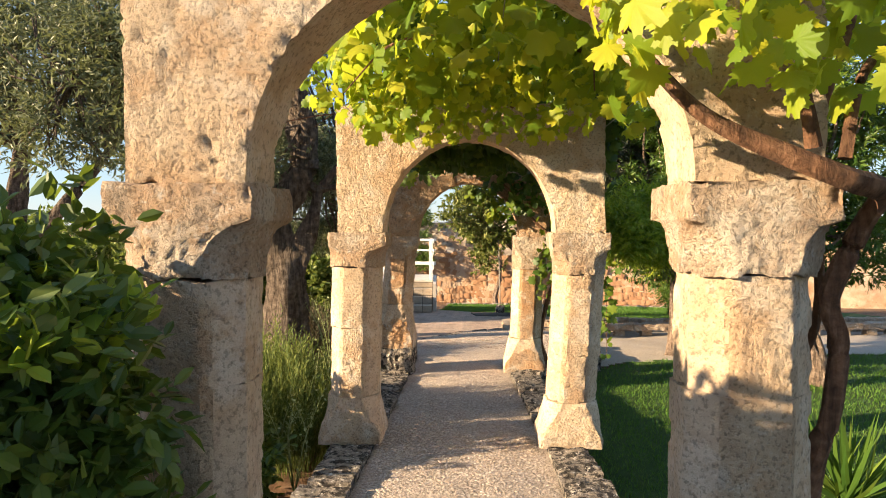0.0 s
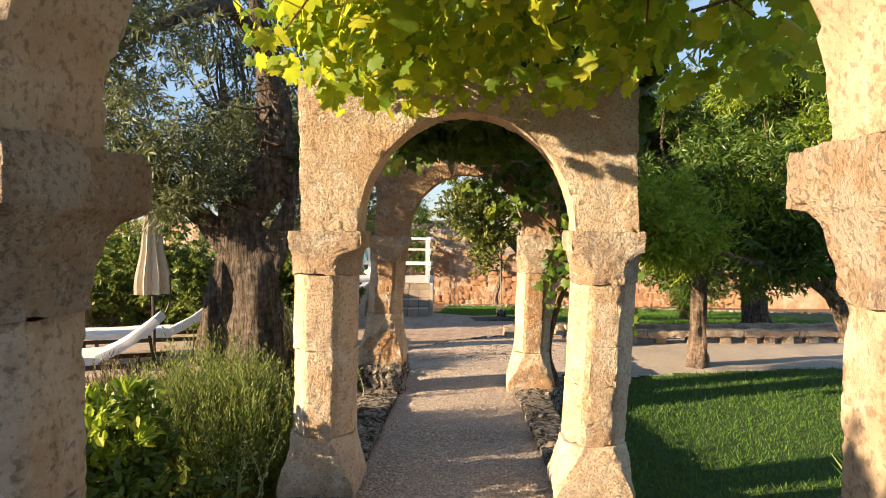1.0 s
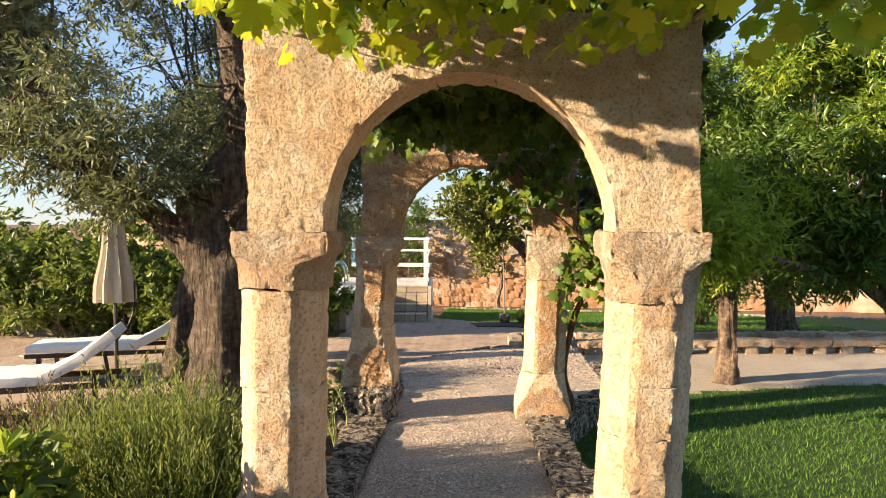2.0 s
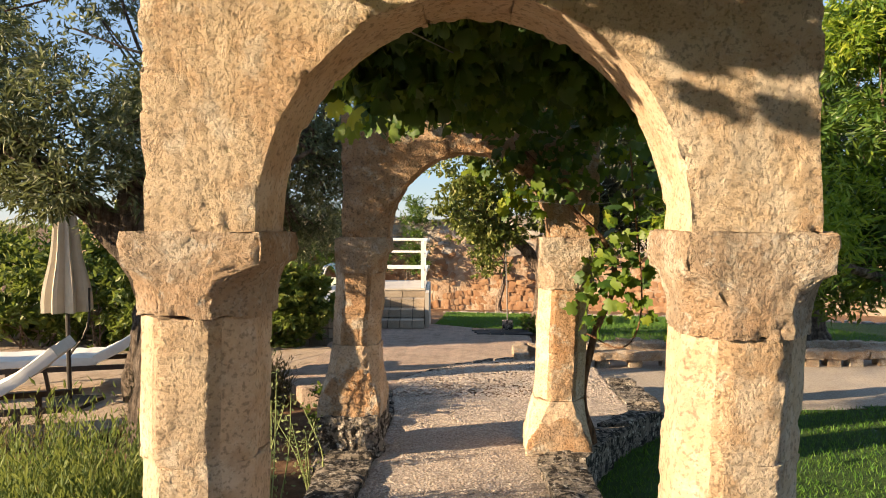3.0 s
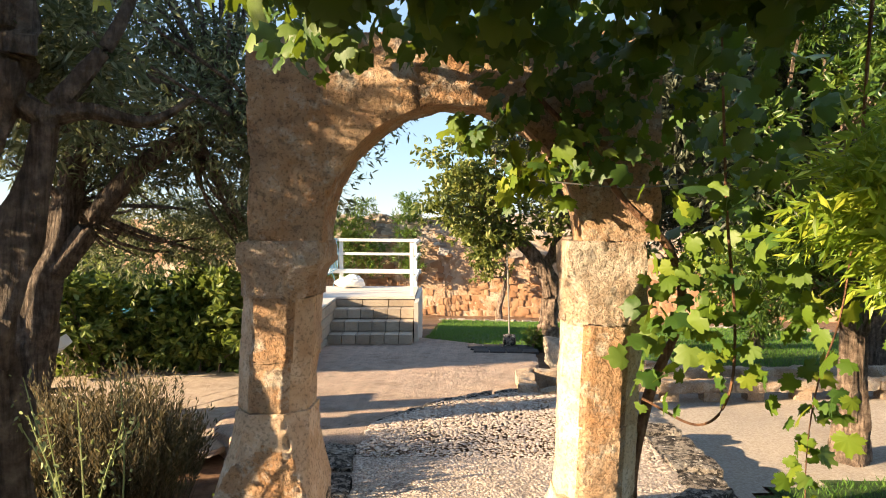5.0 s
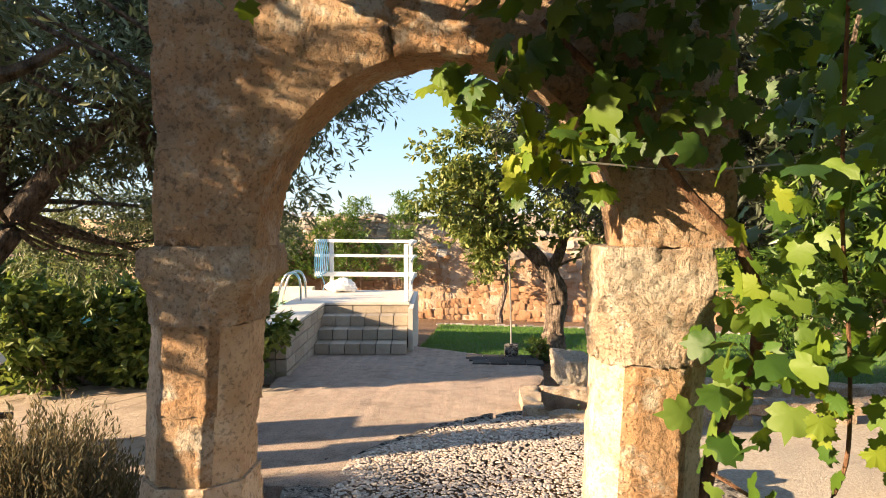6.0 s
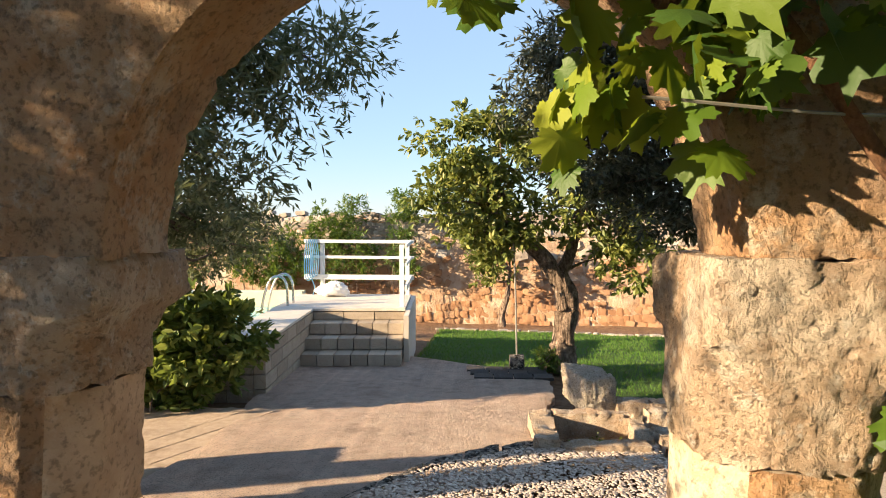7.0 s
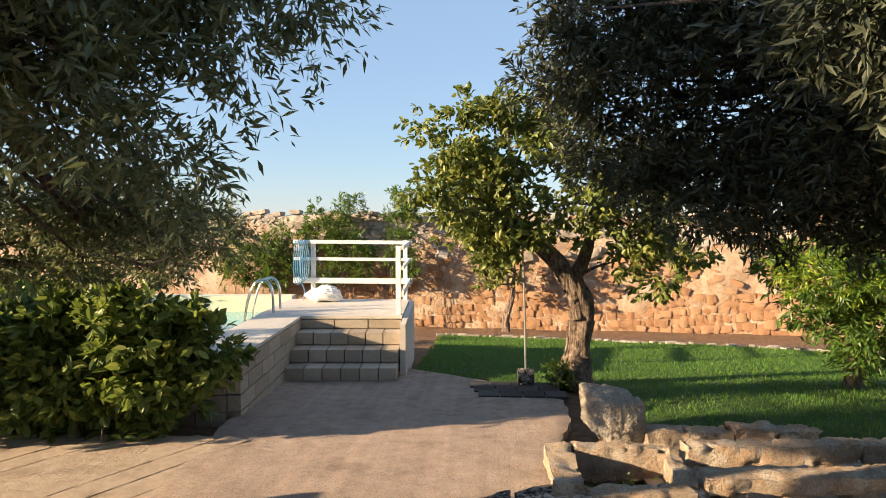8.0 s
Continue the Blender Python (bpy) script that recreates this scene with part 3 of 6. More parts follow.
# concrete slab between path and pool, spreading to the left at its near end
def slab_left(y):
    return float(np.interp(y, [9.5, 9.9, 10.4, 11.3, 13.1, 15.2, 16.1], [-1.9, -2.25, -2.35, -2.22, -2.45, -2.62, -1.15]))


def slab_right(y):
    return float(np.interp(y, [9.5, 9.8, 10.2, 11.0, 12.1, 13.4, 14.3, 15.1, 15.6, 16.1], [-0.95, -0.7, -0.3, 0.48, 0.50, 0.82, 0.86, 0.25, -0.35, -1.1]))


def slab_point(u, v, w):
    y = 9.5 + 6.6 * v
    a, b = slab_left(y), slab_right(y)
    x = a + (b - a) * u + 0.035 * noise.fractal(Vector((u * 2, y * 4, 3)), 1.0, 2.0, 4) * (1 if u in (0, 1) else 0)
    return (x, y, slab_z(y) + bumpy(x, y, 0.006, 3) - (0.012 if u in (0, 1) else 0) if w > 0.5 else slab_z(y) - 0.25)


tagged(finish("slab", lattice(slab_point, 40, 140, 1), CONCRETE), "brushed reddish-grey concrete slab with worn edges", "pavement", kind="structure")
TERRACE = point_in([(-9, 7.4), (-3.6, 8.0), (-2.6, 9.2), (-2.0, 9.7), (-1.7, 9.9), (-1.7, 12.1), (-2.3, 12.6), (-9, 12.3)])


def terrace_z(x, y):
    return -0.315 + 0.012 * (10 - y)


grid_sheet("terrace", spread((-9, -2.1, 0.2)), spread((7.3, 12.8, 0.2)), lambda x, y: terrace_z(x, y) - 0.008, CONCRETE, "joint bed of the paved sun terrace", category="pavement", keep=TERRACE)

# ---- raised path ----


def path_left(y):
    return float(np.interp(y, [-2, 5.2, 8.6, 9.4, 10.2], [-0.76, -0.76, -0.80, -0.95, -0.95]))


def path_right(y):
    return float(np.interp(y, [-2, 4.7, 7.3, 7.9, 8.6, 12], [0.53, 0.50, 0.36, 0.75, 1.35, 1.45]))


def path_end(x):
    return float(np.interp(x, [-1.3, -0.9, -0.35, 0.1, 0.48, 1.6], [9.9, 10.25, 10.95, 11.25, 11.45, 11.75]))


PU, PV = 26, 190


def path_point(u, v, w):
    y = -2 + (13.2 - 2) * v * 1.0
    y = min(y, 11.6)
    x = path_left(y) + (path_right(y) - path_left(y)) * u
    y = min(y, path_end(x))
    z = path_z(y) + 0.012 * math.sin(math.pi * u) + bumpy(x, y, 0.010, 3.5)
    return (x, y, z if w > 0.5 else -0.75)


bm = lattice(path_point, PU, PV, 1)
tagged(finish("path", bm, GRAVEL), "raised path of worn pale aggregate, sloping gently down", "path", kind="structure")

# ---- the three stone arches ----


def dressed(ob):
    """Chamfers and sides were cut smooth, the faces left pecked."""
    ob.data.materials.append(DRESSED)
    for p in ob.data.polygons:
        if abs(p.center.y - min(v[1] for v in ob.bound_box)) > 0.03 or abs(p.normal.y) < 0.5:
            p.material_index = 1
    return ob


def worn(bm, chip, amp, fine, pit, seed, front=None):
    """Chips and rounds the arrises of a cut stone, then roughens its faces; front: where the pecked face lies, the others are smoother."""
    bm.normal_update()
    off = Vector((seed * 4.7, seed * 2.3, seed * 6.1))
    rim = {v: 1.0 for v in bm.verts if max(e.calc_face_angle(0.0) for e in v.link_edges) > 0.45}
    ring = list(rim)
    for w in (0.5, 0.2):
        ring = [o for v in ring for e in v.link_edges for o in (e.other_vert(v),) if o not in rim]
        for o in ring:
            rim[o] = w
    for v, w in rim.items():
        v.co -= v.normal * w * (0.001 + chip * max(0.0, noise.fractal(v.co * 13 + off, 0.9, 2.0, 3) - 0.12))
    moves = []
    for v in bm.verts:
        k = 1.0 if front is None or v.normal.y < -0.85 else 0.35
        d = amp * noise.fractal(v.co * 5 + off, 1.0, 2.0, 3) + k * fine * noise.fractal(v.co * 36 + off, 0.6, 2.1, 3)
        d -= k * pit * max(0.0, noise.noise(v.co * 46 + off) - 0.36) * 2.0
        moves.append((v, v.normal * d))
    for v, d in moves:
        v.co += d
    return bm


def eight(cx, cy, hx_l, hx_r, hy, c, z, flat=16, cut=11):
    """A chamfered rectangle as a ring of points, more of them along the flats."""
    c = max(c, 0.006)
    p = [(hx_r - c, -hy), (hx_r, -hy + c), (hx_r, hy - c), (hx_r - c, hy), (-hx_l + c, hy), (-hx_l, hy - c), (-hx_l, -hy + c), (-hx_l + c, -hy)]
    out = []
    for k, (a, b) in enumerate(zip(p, p[1:] + p[:1])):
        n = cut if k % 2 == 0 else flat
        out += [(cx + a[0] + (b[0] - a[0]) * i / n, cy + a[1] + (b[1] - a[1]) * i / n, z) for i in range(n)]
    return out


def pillar(t, x_top, x_foot, y, z0, z_foot, z_shaft, z_cap, hx, foot, cap_left, cap_right, seed=0, drums=3, half=0.18, stone=None):
    """An eight-sided pillar on a square flared foot, with a coved capital. foot, cap_left, cap_right: half widths of the foot and the capital's top."""
    cy, ch, cell = y + half, hx * 0.58, 0.0105
    stone = stone or LIMESTONE

    def axis(z):
        return x_foot + (x_top - x_foot) * min(1.0, max(0.0, (z - z0) / (z_shaft - z0)))
    n = max(12, round((z_foot - z0) / cell))
    rings = []
    for i in range(n + 1):
        u = i / n
        z = z0 + (z_foot - z0) * u
        g = (foot - hx) * (1 - max(0.0, (u - 0.22) / 0.78)) ** 1.5
        rings.append(eight(axis(z), cy, hx + 0.008 + g, hx + 0.008 + g, half + 0.008 + g * 0.7, ch * (0.12 + 0.88 * max(0.0, u - 0.1) / 0.9), z, 18, 10))
    dressed(part("foot", worn(loft(rings), 0.030, 0.010, 0.0035, 0.009, seed, y), stone, t, "pale limestone foot, worn and pitted", 40))
    cuts = [z_foot] + [z_foot + (z_shaft - z_foot) * (i + 1 + 0.16 * math.sin(seed * 3 + i * 2)) / drums for i in range(drums - 1)] + [z_shaft]
    for i, (a, b) in enumerate(zip(cuts, cuts[1:])):
        m = max(6, round((b - a) / cell))
        sx, sw = 0.004 * math.sin(seed * 5 + i * 1.7), 0.003 * math.sin(seed * 2 + i * 2.9)
        rings = []
        for k in range(m + 1):
            z = a - 0.001 + (b - a + 0.002) * k / m
            rings.append(eight(axis(z) + sx, cy, hx + sw, hx + sw, half + sw, ch, z, 14, 11))
        dressed(part("shaft_block", worn(loft(rings), 0.022, 0.005, 0.0035, 0.008, seed + i + 1, y), stone, t, "", 40))
    n = max(12, round((z_cap - z_shaft) / cell))
    rings = []
    for i in range(n + 1):
        u = i / n
        w = min(1.0, max(0.0, (u - 0.20) / 0.40))
        s = 1 - math.sqrt(1 - w * w)
        bell = min(1.0, 0.10 * w + 0.90 * s)
        base = hx + 0.012
        z = z_shaft - 0.002 + (z_cap - z_shaft + 0.004) * u
        top = 1 - 0.03 * max(0.0, u - 0.9) * 10
        rings.append(eight(axis(z_shaft), cy + 0.006 * s, (base + (cap_left - base) * bell) * top, (base + (cap_right - base) * bell) * top, half + 0.012 + 0.010 * s, ch * (1 - bell), z, 28, 11))
    part("capital", worn(loft(rings), 0.034, 0.010, 0.0045, 0.008, seed + 9), CAPSTONE, t, "lichened coved capital with pitted face", 40)


def arch(y, xl, xr, zs, rise, ztop, outl, outr, label, left, right, thick=0.265, back=0.010, seed=0, stone=None):
    """left, right: (axis at the capital, axis at the foot, foot bottom, foot top, shaft top, half width, foot half width, capital's left and right half widths, drums)."""
    t = thing("stone_arch", ((xl + xr) / 2, y + 0.16, min(left[2], right[2])), label, "arch", "arches over the garden path")
    for side, p in ((-1, left), (1, right)):
        pillar(t, p[0], p[1], y, p[2], p[3], p[4], zs, p[5], p[6], p[7], p[8], seed + side, p[9], stone=stone)
    cx, rx = (xl + xr) / 2, (xr - xl) / 2

    def inner(a):
        return cx - rx * math.cos(a), zs + rise * math.sin(a)

    def outer(a):
        dx, dz = -math.cos(a), math.sin(a) * rise / rx
        k = 1e9
        if dx < -1e-6:
            k = min(k, (outl - cx) / dx)
        if dx > 1e-6:
            k = min(k, (outr - cx) / dx)
        if dz > 1e-6:
            k = min(k, (ztop - zs) / dz)
        return cx + dx * k, zs + dz * k

    cl = math.atan2((ztop - zs) * rx / rise, cx - outl)
    cr = math.pi - math.atan2((ztop - zs) * rx / rise, outr - cx)
    stops = [0, cl * 0.62, cl, 0.5 * math.pi - 0.22, 0.5 * math.pi + 0.2, cr, math.pi - (math.pi - cr) * 0.55, math.pi]
    merge = [(0, 3), (3, 4), (4, 7)]
    for k, (i, j) in enumerate(merge):
        angles = []
        for a, b in zip(stops[i:j], stops[i + 1:j + 1]):
            m = max(3, round((b - a) * 0.75 / 0.0095))
            angles += [a + (b - a) * q / m for q in range(m)]
        angles.append(stops[j])
        gap = -0.002 / 0.65
        angles[0], angles[-1] = angles[0] + gap * (i > 0), angles[-1] - gap * (j < 7)
        na = len(angles) - 1

        def f(u, v, w):
            a = angles[round(u * na)]
            (ix, iz), (ox, oz) = inner(a), outer(a)
            ox += 0.012 * noise.noise(Vector((ox * 3, 1.7, oz * 4 + seed)))
            return (ix + (ox - ix) * v, y + back + thick * w, iz + (oz - iz) * v - 0.002 * (1 - v))

        block = part("arch_block", worn(lattice(f, na, 36, 12), 0.030, 0.007, 0.0042, 0.009, seed + k * 2.3, y), stone or LIMESTONE, t, "", 40)
        if not stone:
            dressed(block)
    return t


arch(1.82, -0.665, 0.592, 1.69, 0.64, 2.55, -1.022, 0.945, "weathered cream limestone arch wrapped by a twisting vine stem",
     (-0.875, -0.89, 0.06, 0.36, 1.41, 0.175, 0.22, 0.200, 0.240, 3), (0.785, 0.79, 0.06, 0.36, 1.43, 0.180, 0.22, 0.215, 0.195, 3), seed=11)
arch(4.60, -0.682, 0.538, 1.515, 0.665, 2.42, -1.015, 0.885, "weathered cream limestone arch standing over the garden path",
     (-0.890, -0.925, -0.005, 0.33, 1.268, 0.176, 0.215, 0.185, 0.235, 2), (0.725, 0.655, -0.005, 0.31, 1.222, 0.176, 0.215, 0.212, 0.200, 3), seed=4)
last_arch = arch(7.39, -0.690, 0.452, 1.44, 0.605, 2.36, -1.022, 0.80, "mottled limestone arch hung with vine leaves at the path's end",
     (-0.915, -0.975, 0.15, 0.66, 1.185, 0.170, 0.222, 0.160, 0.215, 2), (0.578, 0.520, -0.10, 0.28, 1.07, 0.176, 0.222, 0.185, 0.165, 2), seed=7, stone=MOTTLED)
part("plinth", worn(lattice(lambda u, v, w: (-1.19 - 0.10 * (1 - w) + (0.42 + 0.12 * (1 - w)) * u, 7.33 - 0.10 * (1 - w) + 0.48 * v, -0.5 + 0.66 * w), 22, 20, 26), 0.10, 0.06, 0.006, 0.02, 23), KERBSTONE, last_arch, "dark lichened boulder under the pillar", 50)

# ---- trees ----
tree("olive_tree", (-2.15, 7.12, -0.35),
     [([(-2.16, 7.12, -0.5), (-2.16, 7.12, 0.0), (-2.16, 7.12, 0.55), (-2.17, 7.12, 1.0), (-2.25, 7.12, 1.3), (-2.29, 7.12, 1.55), (-2.25, 7.12, 1.76), (-2.06, 7.1, 1.96), (-1.93, 7.06, 2.2), (-1.91, 7.0, 2.58), (-1.93, 6.7, 3.05), (-1.98, 6.4, 3.6)], [0.37, 0.26, 0.225, 0.23, 0.19, 0.165, 0.165, 0.155, 0.145, 0.155, 0.10, 0.05]),
      ([(-2.07, 7.13, 0.95), (-1.98, 7.14, 1.28), (-1.88, 7.15, 1.52), (-1.80, 7.16, 1.74), (-1.755, 7.16, 1.96), (-1.63, 7.18, 2.12), (-1.5, 7.22, 2.3), (-1.38, 7.3, 2.6)], [0.14, 0.115, 0.085, 0.056, 0.05, 0.04, 0.03, 0.02]),
      ([(-2.06, 7.12, 1.98), (-1.90, 7.14, 2.02), (-1.78, 7.15, 1.97), (-1.60, 7.2, 1.99), (-1.38, 7.26, 1.95), (-1.2, 7.35, 2.05)], [0.09, 0.06, 0.05, 0.035, 0.025, 0.012]),
      ([(-1.93, 6.7, 3.05), (-2.0, 5.7, 3.3), (-2.2, 5.0, 3.1), (-2.55, 4.75, 2.85), (-2.95, 4.62, 2.6)], [0.07, 0.055, 0.045, 0.03, 0.015]),
      ([(-2.25, 7.1, 1.05), (-2.42, 7.08, 1.35), (-2.62, 7.05, 1.6), (-2.95, 6.98, 1.9), (-3.6, 6.85, 2.6)], [0.14, 0.10, 0.085, 0.065, 0.035])],
     [(-2.2, 4.68, 2.85, 0.9, 0.12, 0.55, 1.3), (-3.0, 4.62, 2.6, 0.8, 0.14, 0.65, 1.2), (-3.2, 5.0, 3.4, 0.9, 0.6, 0.4, 0.8), (-3.0, 7.0, 1.72, 0.32, 0.15, 0.24, 0.5), (-3.5, 7.0, 2.25, 0.45, 0.2, 0.42, 0.9), (-2.9, 6.72, 2.5, 0.6, 0.22, 0.6, 0.9), (-2.75, 6.85, 1.98, 0.5, 0.2, 0.38, 0.8)],
     LANCE, OLIVELEAF, OLIVEBARK, "old olive tree with a gnarled forked trunk and silvery leaves", clumps=160, per=150, clump_r=0.32, size=0.075, limb=0.014, seed=1, group="olive trees", slim=0.65, every=12)
# the crown mass at z 4.5 is added to shade the broad olive
tree("olive_tree", (-3.5, 9.3, -0.35),
     [([(-3.5, 9.3, -0.45), (-3.45, 9.3, 0.5), (-3.3, 9.4, 1.2), (-3.1, 9.5, 2.2)], [0.22, 0.16, 0.13, 0.07]), ([(-3.35, 9.35, 1.0), (-2.7, 9.5, 1.9), (-2.0, 9.6, 2.4)], [0.1, 0.07, 0.03])],
     [(-2.9, 9.6, 2.6, 1.2, 1.0, 0.9, 3), (-2.0, 9.7, 2.5, 0.85, 0.8, 0.75, 2.2), (-1.5, 9.8, 2.05, 0.5, 0.6, 0.5, 0.8), (-3.6, 9.8, 3.2, 1.1, 1.0, 0.9, 0.7), (-3.4, 10.1, 2.1, 0.8, 0.7, 0.4, 0.9), (-3.3, 11.1, 1.45, 0.9, 0.4, 0.42, 1.5), (-2.3, 11.1, 1.5, 0.45, 0.4, 0.35, 0.8), (-1.05, 10.0, 2.5, 0.36, 0.3, 0.16, 0.3), (-3.2, 9.3, 4.5, 1.5, 1.3, 0.9, 4.5), (-2.1, 7.5, 2.35, 0.5, 0.3, 0.4, 1.0), (-3.0, 12.8, 1.35, 0.8, 0.2, 0.4, 1.4)],
     LANCE, OLIVELEAF, OLIVEBARK, "olive tree whose silvery branches reach over the slab", clumps=430, per=200, clump_r=0.38, size=0.078, limb=0.024, seed=2, group="olive trees")
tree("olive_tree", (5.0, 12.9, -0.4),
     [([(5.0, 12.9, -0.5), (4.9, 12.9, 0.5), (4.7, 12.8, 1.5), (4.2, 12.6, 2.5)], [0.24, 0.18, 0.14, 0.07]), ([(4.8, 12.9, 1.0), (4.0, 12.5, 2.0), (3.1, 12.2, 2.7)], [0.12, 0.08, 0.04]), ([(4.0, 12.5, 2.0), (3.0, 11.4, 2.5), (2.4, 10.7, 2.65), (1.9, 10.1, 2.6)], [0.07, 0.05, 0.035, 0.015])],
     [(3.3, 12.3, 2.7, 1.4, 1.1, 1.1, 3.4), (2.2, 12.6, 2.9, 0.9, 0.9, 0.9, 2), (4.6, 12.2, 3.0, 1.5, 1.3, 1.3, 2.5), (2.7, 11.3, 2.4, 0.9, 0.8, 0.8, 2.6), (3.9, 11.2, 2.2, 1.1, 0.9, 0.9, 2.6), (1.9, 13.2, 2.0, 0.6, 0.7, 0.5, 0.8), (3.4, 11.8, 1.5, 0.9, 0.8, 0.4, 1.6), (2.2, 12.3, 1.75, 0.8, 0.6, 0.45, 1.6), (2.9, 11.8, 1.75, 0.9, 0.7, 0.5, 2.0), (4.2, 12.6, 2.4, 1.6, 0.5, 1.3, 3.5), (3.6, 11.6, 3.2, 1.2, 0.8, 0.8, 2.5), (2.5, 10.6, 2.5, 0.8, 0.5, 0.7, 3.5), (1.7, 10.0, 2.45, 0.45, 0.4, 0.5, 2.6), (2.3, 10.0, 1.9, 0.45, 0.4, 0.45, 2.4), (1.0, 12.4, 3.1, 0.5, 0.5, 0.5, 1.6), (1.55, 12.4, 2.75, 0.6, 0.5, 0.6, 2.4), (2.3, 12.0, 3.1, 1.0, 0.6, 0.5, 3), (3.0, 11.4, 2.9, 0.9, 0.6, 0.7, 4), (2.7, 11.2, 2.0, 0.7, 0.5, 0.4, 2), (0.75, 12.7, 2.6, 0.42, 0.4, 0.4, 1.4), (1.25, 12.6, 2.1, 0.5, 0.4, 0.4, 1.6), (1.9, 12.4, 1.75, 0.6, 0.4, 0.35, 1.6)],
     LANCE, SHADEDOLIVE, OLIVEBARK, "broad olive tree behind the stone bench, drooping foliage coloured dark for shade", clumps=900, per=155, clump_r=0.38, size=0.096, limb=0.03, seed=3, group="olive trees")
# mostly out of view; its high crown is added for the shade it casts
tree("olive_tree", (-6.4, 8.9, -0.35),
     [([(-6.4, 8.9, -0.5), (-6.3, 8.9, 0.5), (-6.5, 8.8, 1.4), (-6.3, 8.7, 2.6)], [0.28, 0.2, 0.17, 0.08]), ([(-6.45, 8.85, 1.2), (-5.7, 8.9, 2.0), (-5.2, 9.2, 2.8)], [0.11, 0.08, 0.04])],
     [(-6.3, 8.8, 3.8, 1.6, 1.5, 0.9, 3), (-5.4, 9.4, 3.3, 1.1, 1.0, 0.7, 2), (-7.0, 7.9, 3.7, 1.4, 1.0, 0.8, 2), (-6.2, 8.6, 4.9, 1.6, 1.6, 1.1, 4.5)],
     LANCE, OLIVELEAF, OLIVEBARK, "tall olive tree with dense silvery foliage behind the loungers", clumps=280, per=220, clump_r=0.46, size=0.085, limb=0.03, seed=9, group="olive trees")
tree("fruit_tree", (1.05, 15.25, -0.5),
     [([(1.14, 15.25, -0.6), (1.15, 15.25, -0.1), (1.19, 15.25, 0.4), (1.10, 15.25, 0.8)], [0.22, 0.165, 0.145, 0.12]),
      ([(1.14, 15.25, 0.62), (0.90, 15.2, 1.0), (0.66, 15.2, 1.24), (0.23, 15.2, 1.7)], [0.11, 0.10, 0.085, 0.03]), ([(1.08, 15.25, 0.75), (1.28, 15.3, 1.2), (1.43, 15.4, 2.0)], [0.09, 0.06, 0.03])],
     [(-0.07, 15.2, 1.75, 0.85, 0.8, 0.75, 2), (-0.42, 15.2, 2.5, 0.35, 0.4, 0.6, 0.6), (0.63, 15.3, 2.2, 0.9, 0.8, 0.8, 2), (1.43, 15.3, 1.7, 0.9, 0.8, 0.7, 1.8), (2.13, 15.2, 1.05, 0.55, 0.5, 0.45, 0.8), (0.33, 15.2, 1.2, 0.5, 0.5, 0.35, 0.8), (0.35, 15.3, 2.75, 0.45, 0.5, 0.3, 0.6)],
     OVAL, FRUITLEAF, BARK, "leaning fruit tree with a pale forked trunk on the lawn", clumps=150, per=90, clump_r=0.36, size=0.105, limb=0.03, seed=4)
tree("citrus_tree", (2.95, 9.75, -0.35),
     [([(2.95, 9.75, -0.45), (2.93, 9.75, 0.1), (2.93, 9.75, 0.8), (3.0, 9.8, 1.3)], [0.17, 0.10, 0.085, 0.05])],
     [(2.9, 9.8, 2.0, 1.0, 0.8, 0.95, 2.2), (3.1, 9.8, 3.0, 1.0, 0.7, 0.6, 1.5), (2.5, 9.8, 1.2, 0.5, 0.5, 0.3, 0.6), (3.6, 9.8, 1.0, 0.6, 0.5, 0.35, 0.7)],
     LANCE, CITRUSLEAF, BARK, "dense dark citrus tree with a straight trunk in gravel", clumps=150, per=170, clump_r=0.36, size=0.105, seed=5, group="citrus trees")
tree("citrus_tree", (4.1, 7.9, -0.35),
     [([(4.1, 7.9, -0.45), (3.95, 7.9, 0.2), (3.7, 7.9, 0.8), (3.5, 7.9, 1.3)], [0.13, 0.095, 0.08, 0.05]), ([(3.72, 7.9, 0.75), (3.4, 7.85, 1.0), (3.15, 7.8, 1.25)], [0.06, 0.045, 0.025]), ([(3.4, 7.85, 1.0), (2.6, 7.4, 1.2), (1.9, 6.9, 1.4), (1.5, 6.55, 1.5)], [0.04, 0.03, 0.02, 0.01])],
     [(3.4, 7.9, 2.15, 0.95, 0.8, 0.95, 2.4), (4.0, 7.8, 3.0, 1.0, 0.8, 0.5, 1.4), (2.95, 7.7, 1.35, 0.5, 0.5, 0.3, 0.9), (4.1, 7.8, 2.3, 1.0, 0.8, 0.8, 1.8), (4.3, 7.8, 1.4, 0.9, 0.7, 0.5, 1.2), (3.2, 8.0, 3.15, 0.8, 0.6, 0.4, 1.2), (2.5, 8.15, 1.7, 0.5, 0.35, 0.6, 1.3)],
     LANCE, CITRUSLEAF, BARK, "leaning citrus tree on the lawn, some leaves coloured brighter as sunlit", clumps=250, per=170, clump_r=0.32, size=0.105, seed=6, group="citrus trees",
     shoots=([(1.42, 6.45, 1.5, 0.22, 0.22, 0.24, 2.4), (1.75, 6.8, 1.55, 0.35, 0.3, 0.4, 2.4), (3.3, 7.5, 2.9, 1.1, 0.6, 0.3, 1.2), (3.1, 7.4, 1.9, 0.6, 0.4, 0.7, 0.8)], 90, FRESHSUNLEAF))
